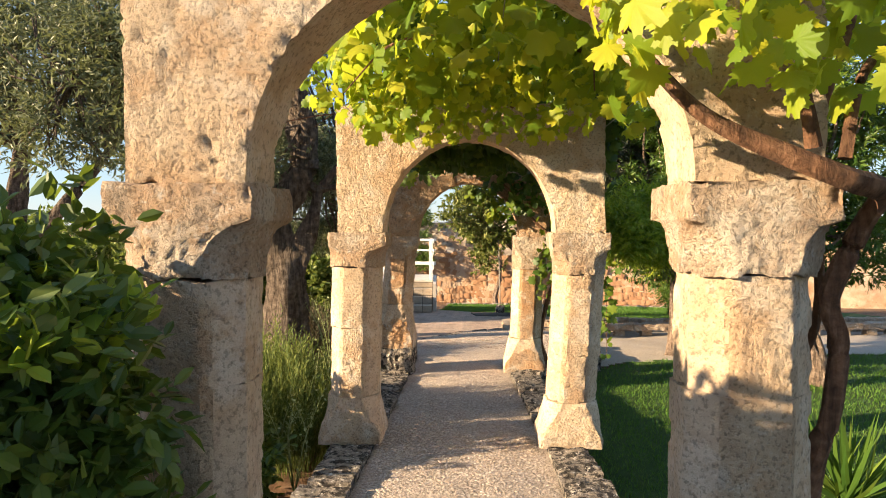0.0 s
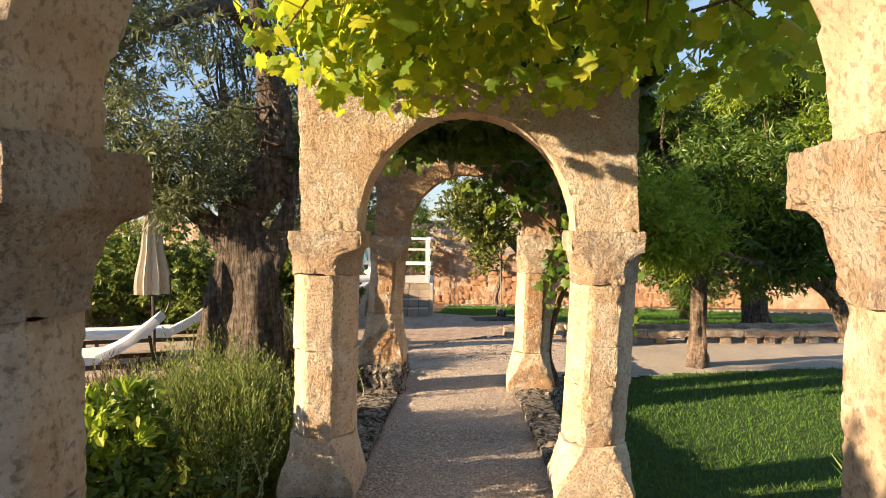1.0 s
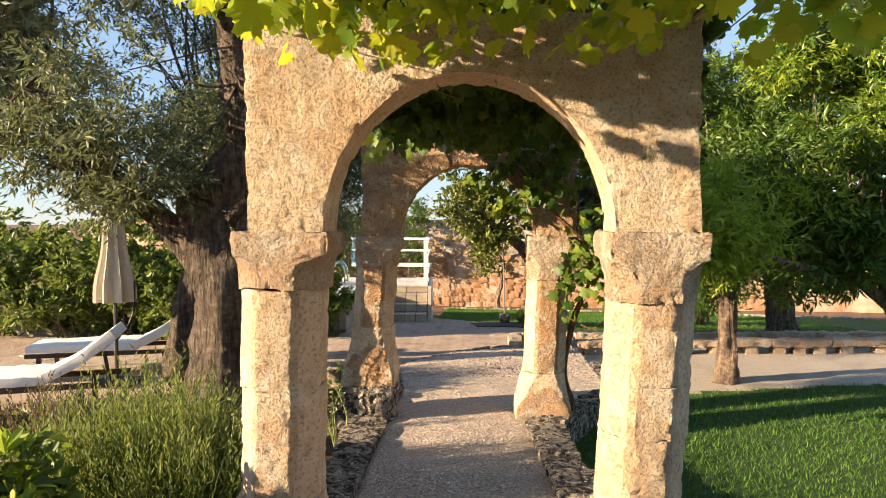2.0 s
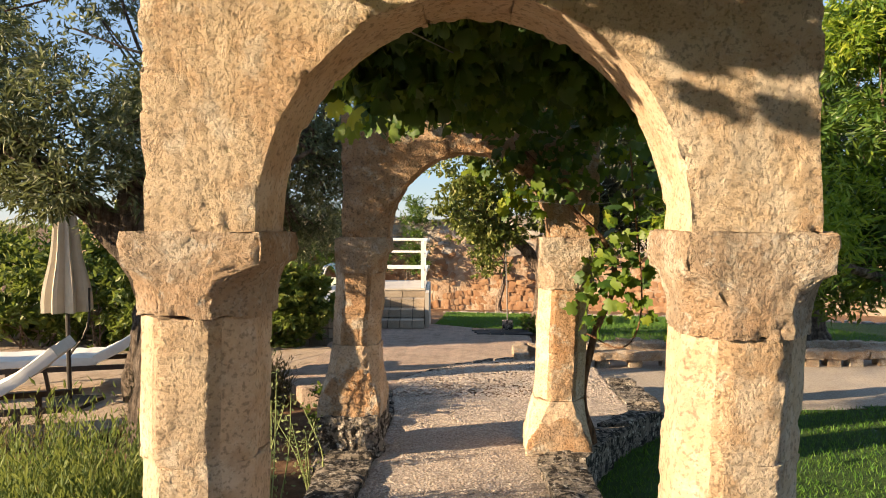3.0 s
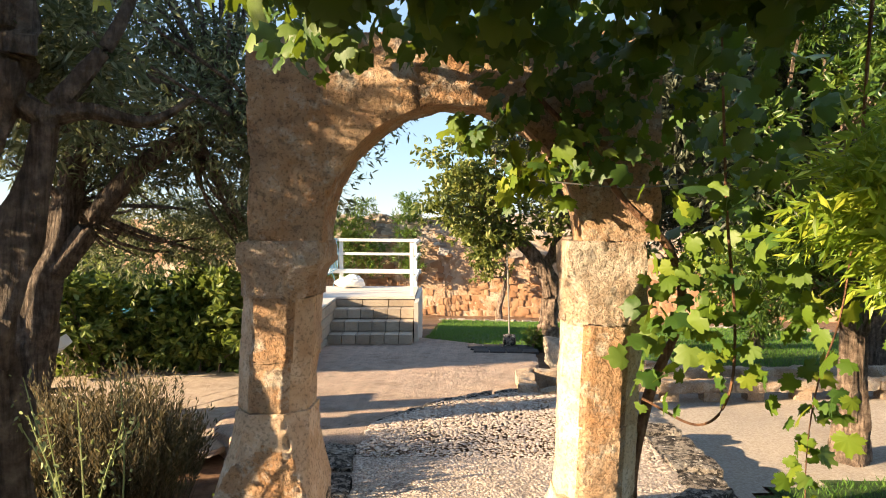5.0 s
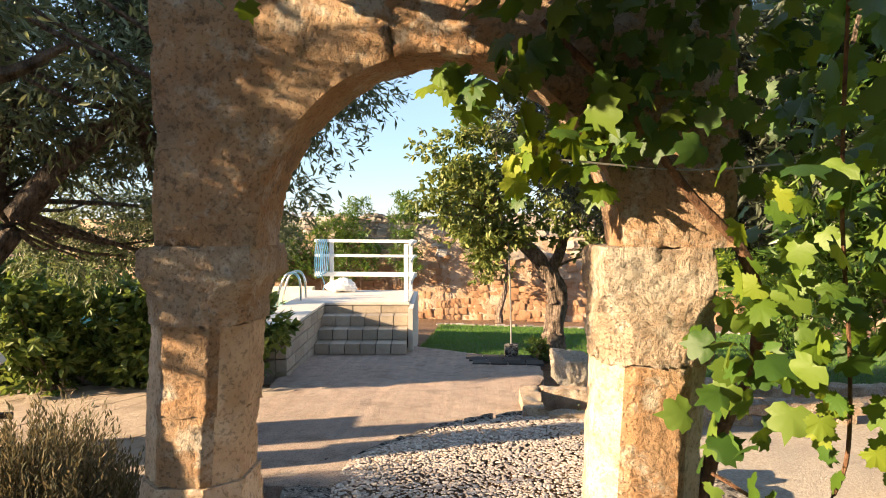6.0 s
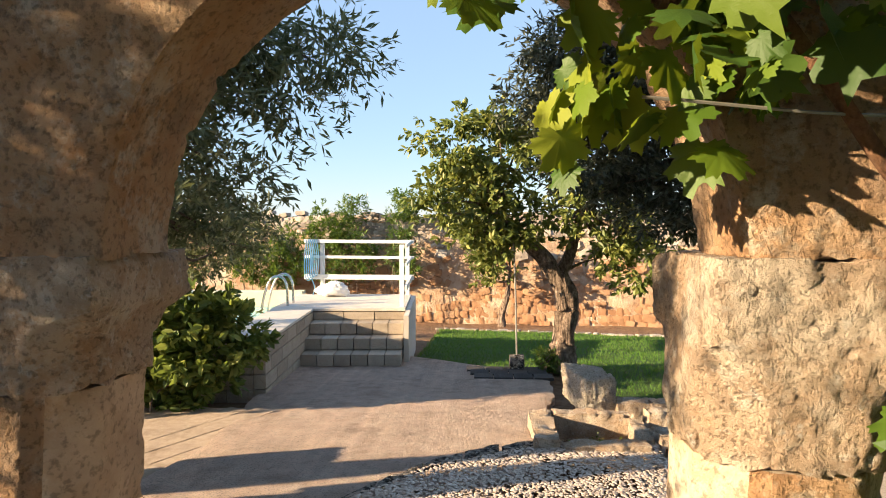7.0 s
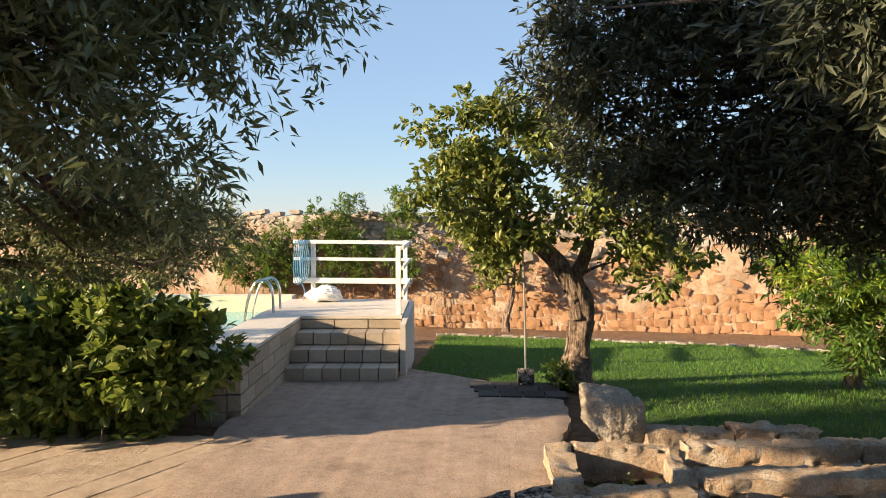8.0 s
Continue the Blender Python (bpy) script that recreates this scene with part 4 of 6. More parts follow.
tree("citrus_tree", (4.5, 15.3, -0.5),
     [([(4.5, 15.3, -0.6), (4.5, 15.3, 0.2), (4.45, 15.3, 0.9)], [0.12, 0.09, 0.05])],
     [(4.3, 15.2, 0.8, 0.9, 0.8, 0.7, 2), (4.6, 15.1, 0.1, 0.8, 0.7, 0.4, 1.2), (5.4, 15.3, 1.0, 0.9, 0.8, 0.8, 1.5)],
     LANCE, CITRUSLEAF, BARK, "low bright green citrus tree on the far lawn", clumps=80, per=130, clump_r=0.38, size=0.12, seed=7, group="citrus trees",
     shoots=([(4.1, 15.0, 0.9, 0.8, 0.5, 0.5, 1)], 22, FRESHSUNLEAF))
tree("sapling", (0.62, 24.3, -1.35),
     [([(0.62, 24.3, -1.4), (0.66, 24.3, -0.9), (0.78, 24.3, -0.4), (0.85, 24.3, 0.2)], [0.10, 0.08, 0.06, 0.03])],
     [(0.6, 24.3, 0.5, 0.7, 0.5, 0.6, 1), (0.1, 24.3, 0.2, 0.6, 0.4, 0.5, 0.6)],
     OVAL, FRUITLEAF, BARK, "young leaning tree against the stone wall", clumps=30, per=60, clump_r=0.35, size=0.12, seed=8)


# ---- shrubs and hedges ----
def shrub(name, at, blobs, leaf, material, label, category="shrub", clumps=40, per=90, clump_r=0.22, size=0.07, stems=7, group="", droop=0.1, shoots=None):
    t = thing(name, at, label, category, group)
    cs = crown_centres(blobs, clumps)
    for i in range(stems):
        c = Vector(cs[(i * 7) % len(cs)])
        b = Vector(at) + Vector((rng.normal() * 0.12, rng.normal() * 0.12, -0.05))
        part("stem", tube_into(bmesh.new(), smooth_line([b, (b + c) / 2 + Vector((rng.normal() * 0.06, rng.normal() * 0.06, 0.08)), c], 4), list(np.linspace(0.016, 0.005, 9)), 5), BARK, t)
    v, f = clump_leaves(leaf, cs, rng.uniform(0.75, 1.25, len(cs)) * clump_r, per, size, droop=droop)
    sheet("foliage", v, f, material, t, smooth=False)
    if shoots:
        cs = crown_centres(*shoots)
        v, f = clump_leaves(leaf, cs, rng.uniform(0.6, 1.1, len(cs)) * clump_r * 0.7, per // 2, size, droop=-0.4)
        sheet("young_growth", v, f, FRESHSUNLEAF, t, smooth=False, label="pale fresh tips")
    return t


# last two blobs are unseen back mass, added to shade hedge and pillar
shrub("hedge", (-1.75, 0.95, -0.4), [(-1.45, 1.3, 1.22, 0.62, 0.35, 0.33, 3.8), (-1.2, 1.38, 0.65, 0.40, 0.25, 0.6, 3), (-0.86, 1.42, 0.62, 0.18, 0.12, 0.6, 1.5), (-1.2, 1.45, 1.22, 0.34, 0.2, 0.32, 2.0), (-2.4, 0.9, 1.02, 0.6, 0.7, 0.85, 4.5), (-1.9, 0.1, 0.7, 0.5, 0.8, 0.6, 2.0)],
      OVAL, HEDGELEAF, "glossy green hedge with pale fresh tips beside the arch", "hedge", clumps=420, per=110, clump_r=0.2, size=0.068, stems=14, shoots=([(-1.35, 1.3, 1.36, 0.6, 0.3, 0.16, 1)], 40))
shrub("laurel_shrub", (-3.35, 12.55, -0.4), [(-3.25, 12.64, 0.25, 0.75, 0.42, 0.6, 3), (-2.72, 12.76, 0.3, 0.40, 0.26, 0.55, 1.6), (-3.6, 12.62, -0.05, 0.6, 0.3, 0.4, 1.5), (-3.6, 12.75, 0.42, 0.5, 0.3, 0.55, 2.0), (-4.3, 12.7, 0.3, 0.7, 0.4, 0.65, 2.2)],
      OVAL, SHRUBLEAF, "rounded laurel shrub in front of the pool wall", clumps=165, per=88, clump_r=0.25, size=0.12, stems=10)
# the last two, beyond y 16, are unseen and added to shade the far lawn
for k, (x, y, h, w) in enumerate([(-8.2, 12.5, 2.1, 1.2), (-6.9, 12.3, 2.15, 1.0), (-5.8, 12.35, 1.95, 0.9), (-4.9, 12.35, 1.35, 0.75), (-7.6, 14.6, 1.8, 1.2), (-9.8, 14.0, 2.2, 1.5), (-8.3, 17.0, 1.3, 1.2), (-8.5, 18.5, 1.3, 1.2)]):
    shrub("laurel_shrub", (x, y, -0.4), [(x, y, h * 0.45 - 0.3, w, w * 0.8, h * 0.55, 1)], OVAL, SHRUBLEAF, "dense green shrub behind the sun terrace", clumps=45, per=90, clump_r=0.36, size=0.12, stems=6, group="shrubs behind the terrace")
for k, (x, y, h, w) in enumerate([(-5.9, 25.4, 1.9, 0.6), (-4.6, 25.3, 2.5, 0.7), (-3.75, 25.2, 2.8, 0.6), (-2.2, 25.0, 3.05, 0.42), (-6.9, 25.5, 1.8, 0.7)]):
    shrub("wall_shrub", (x, y, -1.4), [(x, y, h * 0.5 - 1.1 + 0.6, w, 0.22, h * 0.5, 1)], LANCE, CITRUSLEAF, "leafy shrub growing against the dry stone wall", clumps=32, per=110, clump_r=0.34, size=0.14, stems=4, group="shrubs along the wall")
shrub("low_shrub", (-1.25, 8.6, -0.33), [(-1.28, 8.5, -0.1, 0.28, 0.3, 0.22, 1)], OVAL, HEDGELEAF, "small leafy shrub beside the path", clumps=22, per=60, clump_r=0.14, size=0.05, stems=5)
shrub("low_shrub", (0.98, 15.0, -0.5), [(0.95, 15.0, -0.38, 0.22, 0.2, 0.12, 1)], OVAL, HEDGELEAF, "weedy green tuft at the foot of the fruit tree", clumps=12, per=40, clump_r=0.12, size=0.06, stems=4)


def herb_bush(at, rx, ry, h, n, material, label, spread_out=0.35):
    """Upright narrow shoots that fan out of a low mound."""
    t = thing("herb_bush", at, label, "herb bush", "herb bushes in the bed")
    k = max(12, n // 8)
    a, r = rng.uniform(0, 6.283, k), np.sqrt(rng.uniform(0, 1, k))
    high = h * (1 - 0.45 * r ** 2) * rng.uniform(0.72, 1.08, k)
    which = rng.integers(0, k, n)
    a, r = a[which], r[which]
    px, py = at[0] + rx * r * np.cos(a) + rng.normal(scale=0.028, size=n), at[1] + ry * r * np.sin(a) + rng.normal(scale=0.028, size=n)
    tall = high[which] * rng.uniform(0.72, 1.06, n)
    out = np.stack([np.cos(a) * r * spread_out, np.sin(a) * r * spread_out, np.ones(n)], 1) + rng.normal(scale=0.07, size=(n, 3))
    out /= np.linalg.norm(out, axis=1, keepdims=True)
    sets = []
    for s in np.linspace(0.42, 1.0, 17):
        p = np.stack([px, py, np.full(n, at[2])], 1) + out * (tall * s)[:, None]
        d = unit(n) * 0.55 + out
        sets.append(leaf_arrays(LANCE, p, d, unit(n), np.full(n, 0.042) * rng.uniform(0.7, 1.3, n)))
    st = leaf_arrays((BLADE[0] * (1, 0.10, 1), BLADE[1]), np.stack([px, py, np.full(n, at[2] - 0.02)], 1), out, unit(n), tall * 1.02)
    v, f = join_arrays(sets + [st])
    sheet("foliage", v, f, material, t, smooth=False)
    for i in range(5):
        p = Vector((px[i], py[i], at[2] - 0.03))
        part("woody_stem", tube_into(bmesh.new(), [Vector((at[0], at[1], at[2] - 0.03)) * 0.5 + p * 0.5, p + Vector(out[i]) * 0.15, p + Vector(out[i]) * 0.4 * tall[i]], [0.012, 0.009, 0.004], 5), BARK, t)
    return t


herb_bush((-1.95, 5.45, -0.36), 0.50, 0.5, 1.14, 1800, HERBLEAF, "sunlit rosemary mound with upright green shoots")
herb_bush((-1.55, 5.2, -0.36), 0.36, 0.42, 1.05, 900, HERBLEAF, "sunlit rosemary mound with upright green shoots")
herb_bush((-2.45, 8.6, -0.36), 0.50, 0.45, 0.98, 1700, DRYHERB, "faded lavender mound with dry flower stalks")
herb_bush((-2.5, 8.0, -0.36), 0.35, 0.4, 0.62, 320, DRYHERB, "faded lavender mound with dry flower stalks")
herb_bush((-3.3, 6.6, -0.36), 0.6, 0.5, 0.75, 420, DRYHERB, "faded lavender mound with dry flower stalks")
shrub("low_shrub", (-1.95, 4.2, -0.36), [(-2.0, 4.25, 0.25, 0.36, 0.4, 0.42, 1.4), (-1.65, 4.3, -0.05, 0.3, 0.35, 0.28, 0.6), (-2.4, 3.8, 0.2, 0.4, 0.4, 0.4, 1.0)], OVAL, HEDGELEAF, "broad-leaved green shrub in the bed between arches", clumps=110, per=70, clump_r=0.17, size=0.075, stems=8, shoots=([(-1.95, 4.1, 0.5, 0.35, 0.3, 0.2, 1)], 14))


def weed(at, h, n, label):
    """A tall loose weed with small paired leaves."""
    t = thing("tall_weed", at, label, "weed", "tall weeds by the arch")
    ats = []
    for i in range(n):
        lean = Vector((rng.normal() * 0.14, rng.normal() * 0.10, 1))
        line = smooth_line([Vector(at), Vector(at) + lean * h * 0.5 + Vector((rng.normal() * 0.03, 0, 0)), Vector(at) + lean * h * rng.uniform(0.7, 1.1) + Vector((rng.normal() * 0.08, 0, 0))], 6)
        part("stalk", tube_into(bmesh.new(), line, list(np.linspace(0.006, 0.0025, len(line))), 4), WEEDLEAF, t)
        for p in line[3:]:
            for q in range(5):
                ats.append(Vector(p) + Vector(rng.normal(scale=0.022, size=3)))
    ats = np.array(ats)
    v, f = leaf_arrays(OVAL, ats, unit(len(ats)) + (0, 0, 0.3), unit(len(ats)), rng.uniform(0.014, 0.032, len(ats)))
    sheet("leaves", v, f, WEEDLEAF, t, smooth=False)


weed((-1.62, 7.12, -0.36), 1.35, 8, "tall pale weed with tiny leaves beside the trunk")
weed((-1.22, 6.25, -0.36), 1.15, 6, "tall pale weed with tiny leaves beside the trunk")
weed((-1.25, 5.15, -0.36), 0.95, 7, "tall pale weed with tiny leaves beside the pillar")
weed((-1.32, 4.55, -0.36), 0.8, 6, "tall pale weed with tiny leaves beside the pillar")
weed((-1.15, 7.0, -0.36), 0.7, 5, "tall pale weed with tiny leaves beside the trunk")

# agave-like clump on the lawn's edge
t = thing("strap_leaf_plant", (2.55, 4.6, -0.35), "arching strap-leaved plant at the edge of the lawn", "plant")
n = 70
d = unit(n)
d[:, 2] = np.abs(d[:, 2]) + 0.55
v, f = leaf_arrays(BLADE, np.tile((2.55, 4.6, -0.36), (n, 1)) + rng.normal(scale=0.04, size=(n, 3)) * (1, 1, 0), d, unit(n) + (0, 0, 1), rng.uniform(0.5, 0.8, n))
sheet("leaves", v, f, CITRUSLEAF, t, smooth=False)

# ---- grape vine over the arcade ----
vine = thing("grape_vine", (1.0, 2.0, -0.35), "old grape vine roofing the arcade with lobed green leaves", "vine")
part("main_stem", tube([(1.02, 2.1, -0.4), (0.99, 2.03, 0.3), (0.99, 1.98, 0.77), (1.03, 1.95, 1.03), (1.05, 1.95, 1.23), (1.02, 1.95, 1.36), (1.10, 1.93, 1.56), (1.10, 1.84, 1.66), (0.96, 1.745, 1.69), (0.78, 1.735, 1.76), (0.58, 1.74, 1.86), (0.42, 1.76, 2.04), (0.3, 1.95, 2.3), (0.2, 2.4, 2.5)],
                        [0.034, 0.03, 0.032, 0.028, 0.03, 0.028, 0.03, 0.028, 0.026, 0.024, 0.02, 0.016, 0.012, 0.01], 9, 8, 0.4, 3), VINEBARK, vine, "twisted peeling vine stem")
part("side_stem", tube([(1.0, 2.12, -0.4), (1.06, 2.1, 0.5), (0.97, 2.1, 1.0), (1.04, 2.05, 1.3), (1.0, 2.0, 1.8), (1.15, 2.1, 2.2), (1.3, 2.3, 2.5)], [0.022, 0.02, 0.018, 0.016, 0.014, 0.012, 0.01], 7, 7, 0.4, 5), VINEBARK, vine)
part("side_stem", tube([(0.86, 1.73, 1.77), (0.83, 1.72, 1.9), (0.80, 1.74, 2.1), (0.70, 1.9, 2.4)], [0.022, 0.018, 0.015, 0.01], 7, 6, 0.4, 6), VINEBARK, vine)
part("side_stem", tube([(0.93, 1.72, 1.74), (0.96, 1.73, 1.9), (1.05, 1.8, 2.02), (1.25, 1.9, 2.15)], [0.018, 0.015, 0.013, 0.008], 7, 6, 0.4, 7), VINEBARK, vine)
part("side_stem", tube([(0.86, 7.75, -0.45), (0.80, 7.6, -0.05), (0.72, 7.55, 0.25), (0.80, 7.6, 0.7), (0.95, 7.6, 1.1), (0.85, 7.45, 1.4), (0.62, 7.33, 1.62), (0.45, 7.32, 1.85), (0.2, 7.3, 2.1)], [0.035, 0.03, 0.026, 0.022, 0.02, 0.018, 0.016, 0.014, 0.01], 8, 7, 0.4, 8), VINEBARK, vine)
part("side_stem", tube([(0.70, 7.3, 0.78), (0.90, 7.2, 0.70), (1.02, 7.2, 0.82), (1.06, 7.25, 1.1), (1.0, 7.2, 1.6), (0.9, 7.0, 2.2)], [0.006, 0.006, 0.006, 0.006, 0.006, 0.005], 6, 7, 0.3, 9), VINEBARK, vine)
part("side_stem", tube([(1.2, 6.6, 2.2), (1.28, 6.8, 1.6), (1.32, 6.95, 1.2), (1.42, 7.3, 0.85), (1.45, 7.44, 0.5), (1.46, 7.46, 0.06)], [0.006, 0.005, 0.004, 0.004, 0.003, 0.002], 5, 6, 0.2, 4), VINEBARK, vine)
for i in range(46):
    a = Vector((rng.uniform(-0.9, 1.3), rng.uniform(2.0, 7.6), rng.uniform(2.3, 2.75)))
    b = a + Vector((rng.normal() * 0.5, rng.normal() * 0.7, rng.normal() * 0.15))
    part("cane", tube_into(bmesh.new(), smooth_line([a, (a + b) / 2 + Vector((0, 0, 0.08)), b], 4), list(np.linspace(0.009, 0.003, 9)), 5), VINEBARK, vine)


def canopy_leaves(n, zone, size, hang=0.6):
    """zone(n) gives n x 3 places; leaves hang, tips down and outwards."""
    at = zone(n)
    al = unit(n) * 0.7
    al[:, 2] -= hang
    fa = unit(n) * 0.8 + (-0.5, -0.5, 0.45)
    return at, al, fa, rng.uniform(0.65, 1.25, n) * size


def roof_zone(n):
    p = rng.uniform(0, 1, (n, 3))
    p[:, 1] = 5.06 + p[:, 1] * np.where(p[:, 0] > 0.65, 1.55, 1.15)
    edge = np.maximum(-1.05, 0.10 - 0.573 * (p[:, 1] - 4.1))
    p[:, 0] = edge + p[:, 0] * (1.18 - edge)
    sag = 2.08 + 0.18 * np.abs(p[:, 0] - 0.1) ** 1.5
    sag += 0.14 * np.clip(0.4 - p[:, 0], 0, 0.8) * np.clip((6.6 - p[:, 1]) / 0.6, 0, 1)
    sag += 0.16 * np.clip((6.0 - p[:, 1]) / 0.6, 0, 1)
    low = 0.12 * np.sin(p[:, 0] * 3.1 + p[:, 1] * 2.3) + 0.08 * np.sin(p[:, 1] * 5.2)
    p[:, 2] = sag + low + 0.48 * p[:, 2]
    return p


def box_zone(x0, x1, y0, y1, z0, z1, taper=0.0):
    def z(n):
        p = np.stack([rng.uniform(x0, x1, n), rng.uniform(y0, y1, n), rng.uniform(0, 1, n) ** 0.8], 1)
        p[:, 0] = (x0 + x1) / 2 + (p[:, 0] - (x0 + x1) / 2) * (1 - taper + taper * p[:, 2])
        p[:, 2] = z0 + (z1 - z0) * p[:, 2]
        return p
    return z


def leafy(zones, shapes, material, name, label):
    sets = []
    for n, zone, size in zones:
        at, al, fa, sz = canopy_leaves(n, zone, size)
        for k, s in enumerate(shapes):
            sel = slice(k, None, len(shapes))
            sets.append(leaf_arrays(s, at[sel], al[sel], fa[sel], sz[sel]))
    v, f = join_arrays(sets)
    return tagged(sheet(name, v, f, material, vine, smooth=True), label, kind="stuff")


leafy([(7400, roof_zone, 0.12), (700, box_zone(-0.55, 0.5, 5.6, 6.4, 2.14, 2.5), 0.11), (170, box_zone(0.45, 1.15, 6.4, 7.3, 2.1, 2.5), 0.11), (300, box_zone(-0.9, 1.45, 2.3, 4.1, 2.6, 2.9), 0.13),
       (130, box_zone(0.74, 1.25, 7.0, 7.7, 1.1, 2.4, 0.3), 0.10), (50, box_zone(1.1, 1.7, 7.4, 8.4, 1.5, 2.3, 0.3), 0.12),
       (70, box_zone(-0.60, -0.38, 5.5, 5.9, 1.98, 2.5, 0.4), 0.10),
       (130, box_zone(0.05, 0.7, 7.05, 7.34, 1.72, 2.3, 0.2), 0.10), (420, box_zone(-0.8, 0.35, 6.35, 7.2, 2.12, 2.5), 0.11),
       (30, box_zone(0.62, 0.85, 7.1, 7.3, 0.75, 1.3, 0.2), 0.10)], VINE, VINELEAF, "leaves", "lobed vine leaves with the canopy's shade put into their green")
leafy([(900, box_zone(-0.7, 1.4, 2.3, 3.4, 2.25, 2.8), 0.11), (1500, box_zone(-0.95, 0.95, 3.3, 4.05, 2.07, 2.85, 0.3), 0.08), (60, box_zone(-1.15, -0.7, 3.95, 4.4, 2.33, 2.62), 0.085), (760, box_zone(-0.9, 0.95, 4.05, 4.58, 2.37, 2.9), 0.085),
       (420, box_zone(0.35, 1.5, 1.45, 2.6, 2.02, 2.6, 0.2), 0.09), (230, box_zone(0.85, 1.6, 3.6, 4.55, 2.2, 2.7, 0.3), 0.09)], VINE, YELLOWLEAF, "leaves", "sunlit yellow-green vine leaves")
# nearest leaves, one by one
near_meshes = []
for k in range(5):
    s = vine_shape(k + 10, 45)
    me = bpy.data.meshes.new("leaf")
    me.from_pydata(s[0].tolist(), [], s[1])
    me.polygons.foreach_set("use_smooth", [True] * len(me.polygons))
    me.materials.append(YELLOWLEAF)
    near_meshes.append(me)
green_meshes = []
for me in near_meshes:
    g = me.copy()
    g.materials.clear()
    g.materials.append(VINELEAF)
    green_meshes.append(g)
# copies with sunlight put into the leaf colour, two darker ones mixed in
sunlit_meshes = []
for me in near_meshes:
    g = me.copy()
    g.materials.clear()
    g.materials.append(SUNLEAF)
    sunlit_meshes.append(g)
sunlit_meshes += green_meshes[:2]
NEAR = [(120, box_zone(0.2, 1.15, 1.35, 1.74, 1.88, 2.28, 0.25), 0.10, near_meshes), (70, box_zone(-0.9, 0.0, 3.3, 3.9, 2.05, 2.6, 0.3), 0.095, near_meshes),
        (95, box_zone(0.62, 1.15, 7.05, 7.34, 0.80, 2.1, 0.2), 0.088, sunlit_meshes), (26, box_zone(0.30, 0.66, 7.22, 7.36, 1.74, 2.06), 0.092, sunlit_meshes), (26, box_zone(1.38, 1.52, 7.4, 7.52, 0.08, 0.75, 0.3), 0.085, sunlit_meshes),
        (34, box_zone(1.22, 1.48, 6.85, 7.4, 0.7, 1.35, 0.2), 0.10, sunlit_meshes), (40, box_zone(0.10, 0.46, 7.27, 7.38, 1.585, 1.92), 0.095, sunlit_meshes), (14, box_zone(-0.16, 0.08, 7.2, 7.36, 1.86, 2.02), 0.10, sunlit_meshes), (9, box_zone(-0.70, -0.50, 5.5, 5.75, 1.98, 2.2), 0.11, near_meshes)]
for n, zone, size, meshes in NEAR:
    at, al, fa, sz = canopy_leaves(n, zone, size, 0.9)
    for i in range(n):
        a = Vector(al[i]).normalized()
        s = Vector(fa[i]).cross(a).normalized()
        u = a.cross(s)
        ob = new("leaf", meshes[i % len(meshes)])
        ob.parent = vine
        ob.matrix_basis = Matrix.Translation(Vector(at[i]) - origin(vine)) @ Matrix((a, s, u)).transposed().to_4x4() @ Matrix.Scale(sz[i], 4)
wire = thing("vine_wire", (-0.6, 5.9, 2.3), "thin grey wires strung between the arches for the vine", "wire")
for x0, y0, x1, y1, z in [(-0.5, 4.8, 0.9, 7.4, 2.25), (0.9, 2.0, 0.95, 7.5, 2.32), (-0.9, 2.0, -0.9, 7.5, 2.4), (0.1, 2.0, 0.1, 7.5, 2.45), (0.25, 7.3, 1.05, 7.34, 1.70)]:
    part("strand", tube([(x0, y0, z), ((x0 + x1) / 2, (y0 + y1) / 2, z - 0.03), (x1, y1, z)], [0.003, 0.003], 5, 6), WIRE, wire)

# ---- grass ----
TURF_BLADE = (np.array([(0, 0.066, 0), (0, -0.066, 0), (0.6, -0.05, 0.03), (1, 0.02, 0.12)]), [(0, 1, 2, 3)])


def grass(inside, x0, x1, y0, y1, n, h, label):
    p = np.stack([rng.uniform(x0, x1, n), rng.uniform(y0, y1, n)], 1)
    p = np.array([q for q in p if inside(q[0], q[1])])
    z = np.array([lawn_z(x, y) - 0.01 for x, y in p])
    d = unit(len(p)) * 0.6 + (0, 0, 1.0)
    v, f = leaf_arrays(TURF_BLADE, np.column_stack([p, z]), d, unit(len(p)), rng.uniform(0.5, 1.2, len(p)) * h)
    tagged(sheet("grass", v, f, GRASS, smooth=False), label, "grass", kind="stuff")


grass(near_in, 0.75, 9.5, -3.0, 10.6, 165000, 0.054, "short mown grass blades of the arcade lawn")
grass(far_in, -1.0, 7, 12.9, 22.4, 70000, 0.058, "short mown grass blades of the far lawn")

# ---- pool, stairs, deck ----
PC, PA = Vector((-2.39, 13.3, 0)), radians(3.4)
DECK_Z, RISE = 0.20, 0.1675


def pool_at(u, v, z):
    return (PC.x + u * math.cos(PA) - v * math.sin(PA), PC.y + u * math.sin(PA) + v * math.cos(PA), z)


def pool_box(u0, u1, v0, v1, z0, z1, cell=0.0, wear=0.0, seed=0.0):
    n = (lambda d: max(1, round(abs(d) / cell))) if cell else (lambda d: 1)
    bm = lattice(lambda a, b, c: pool_at(u0 + (u1 - u0) * a, v0 + (v1 - v0) * b, z0 + (z1 - z0) * c), n(u1 - u0), n(v1 - v0), n(z1 - z0))
    return weather(bm, wear, 9, seed, wear * 1.5) if wear else bm


pool = thing("pool_terrace", pool_at(-1.0, 2.5, -0.6), "raised swimming pool with block walls and plastered deck", "pool", kind="structure")
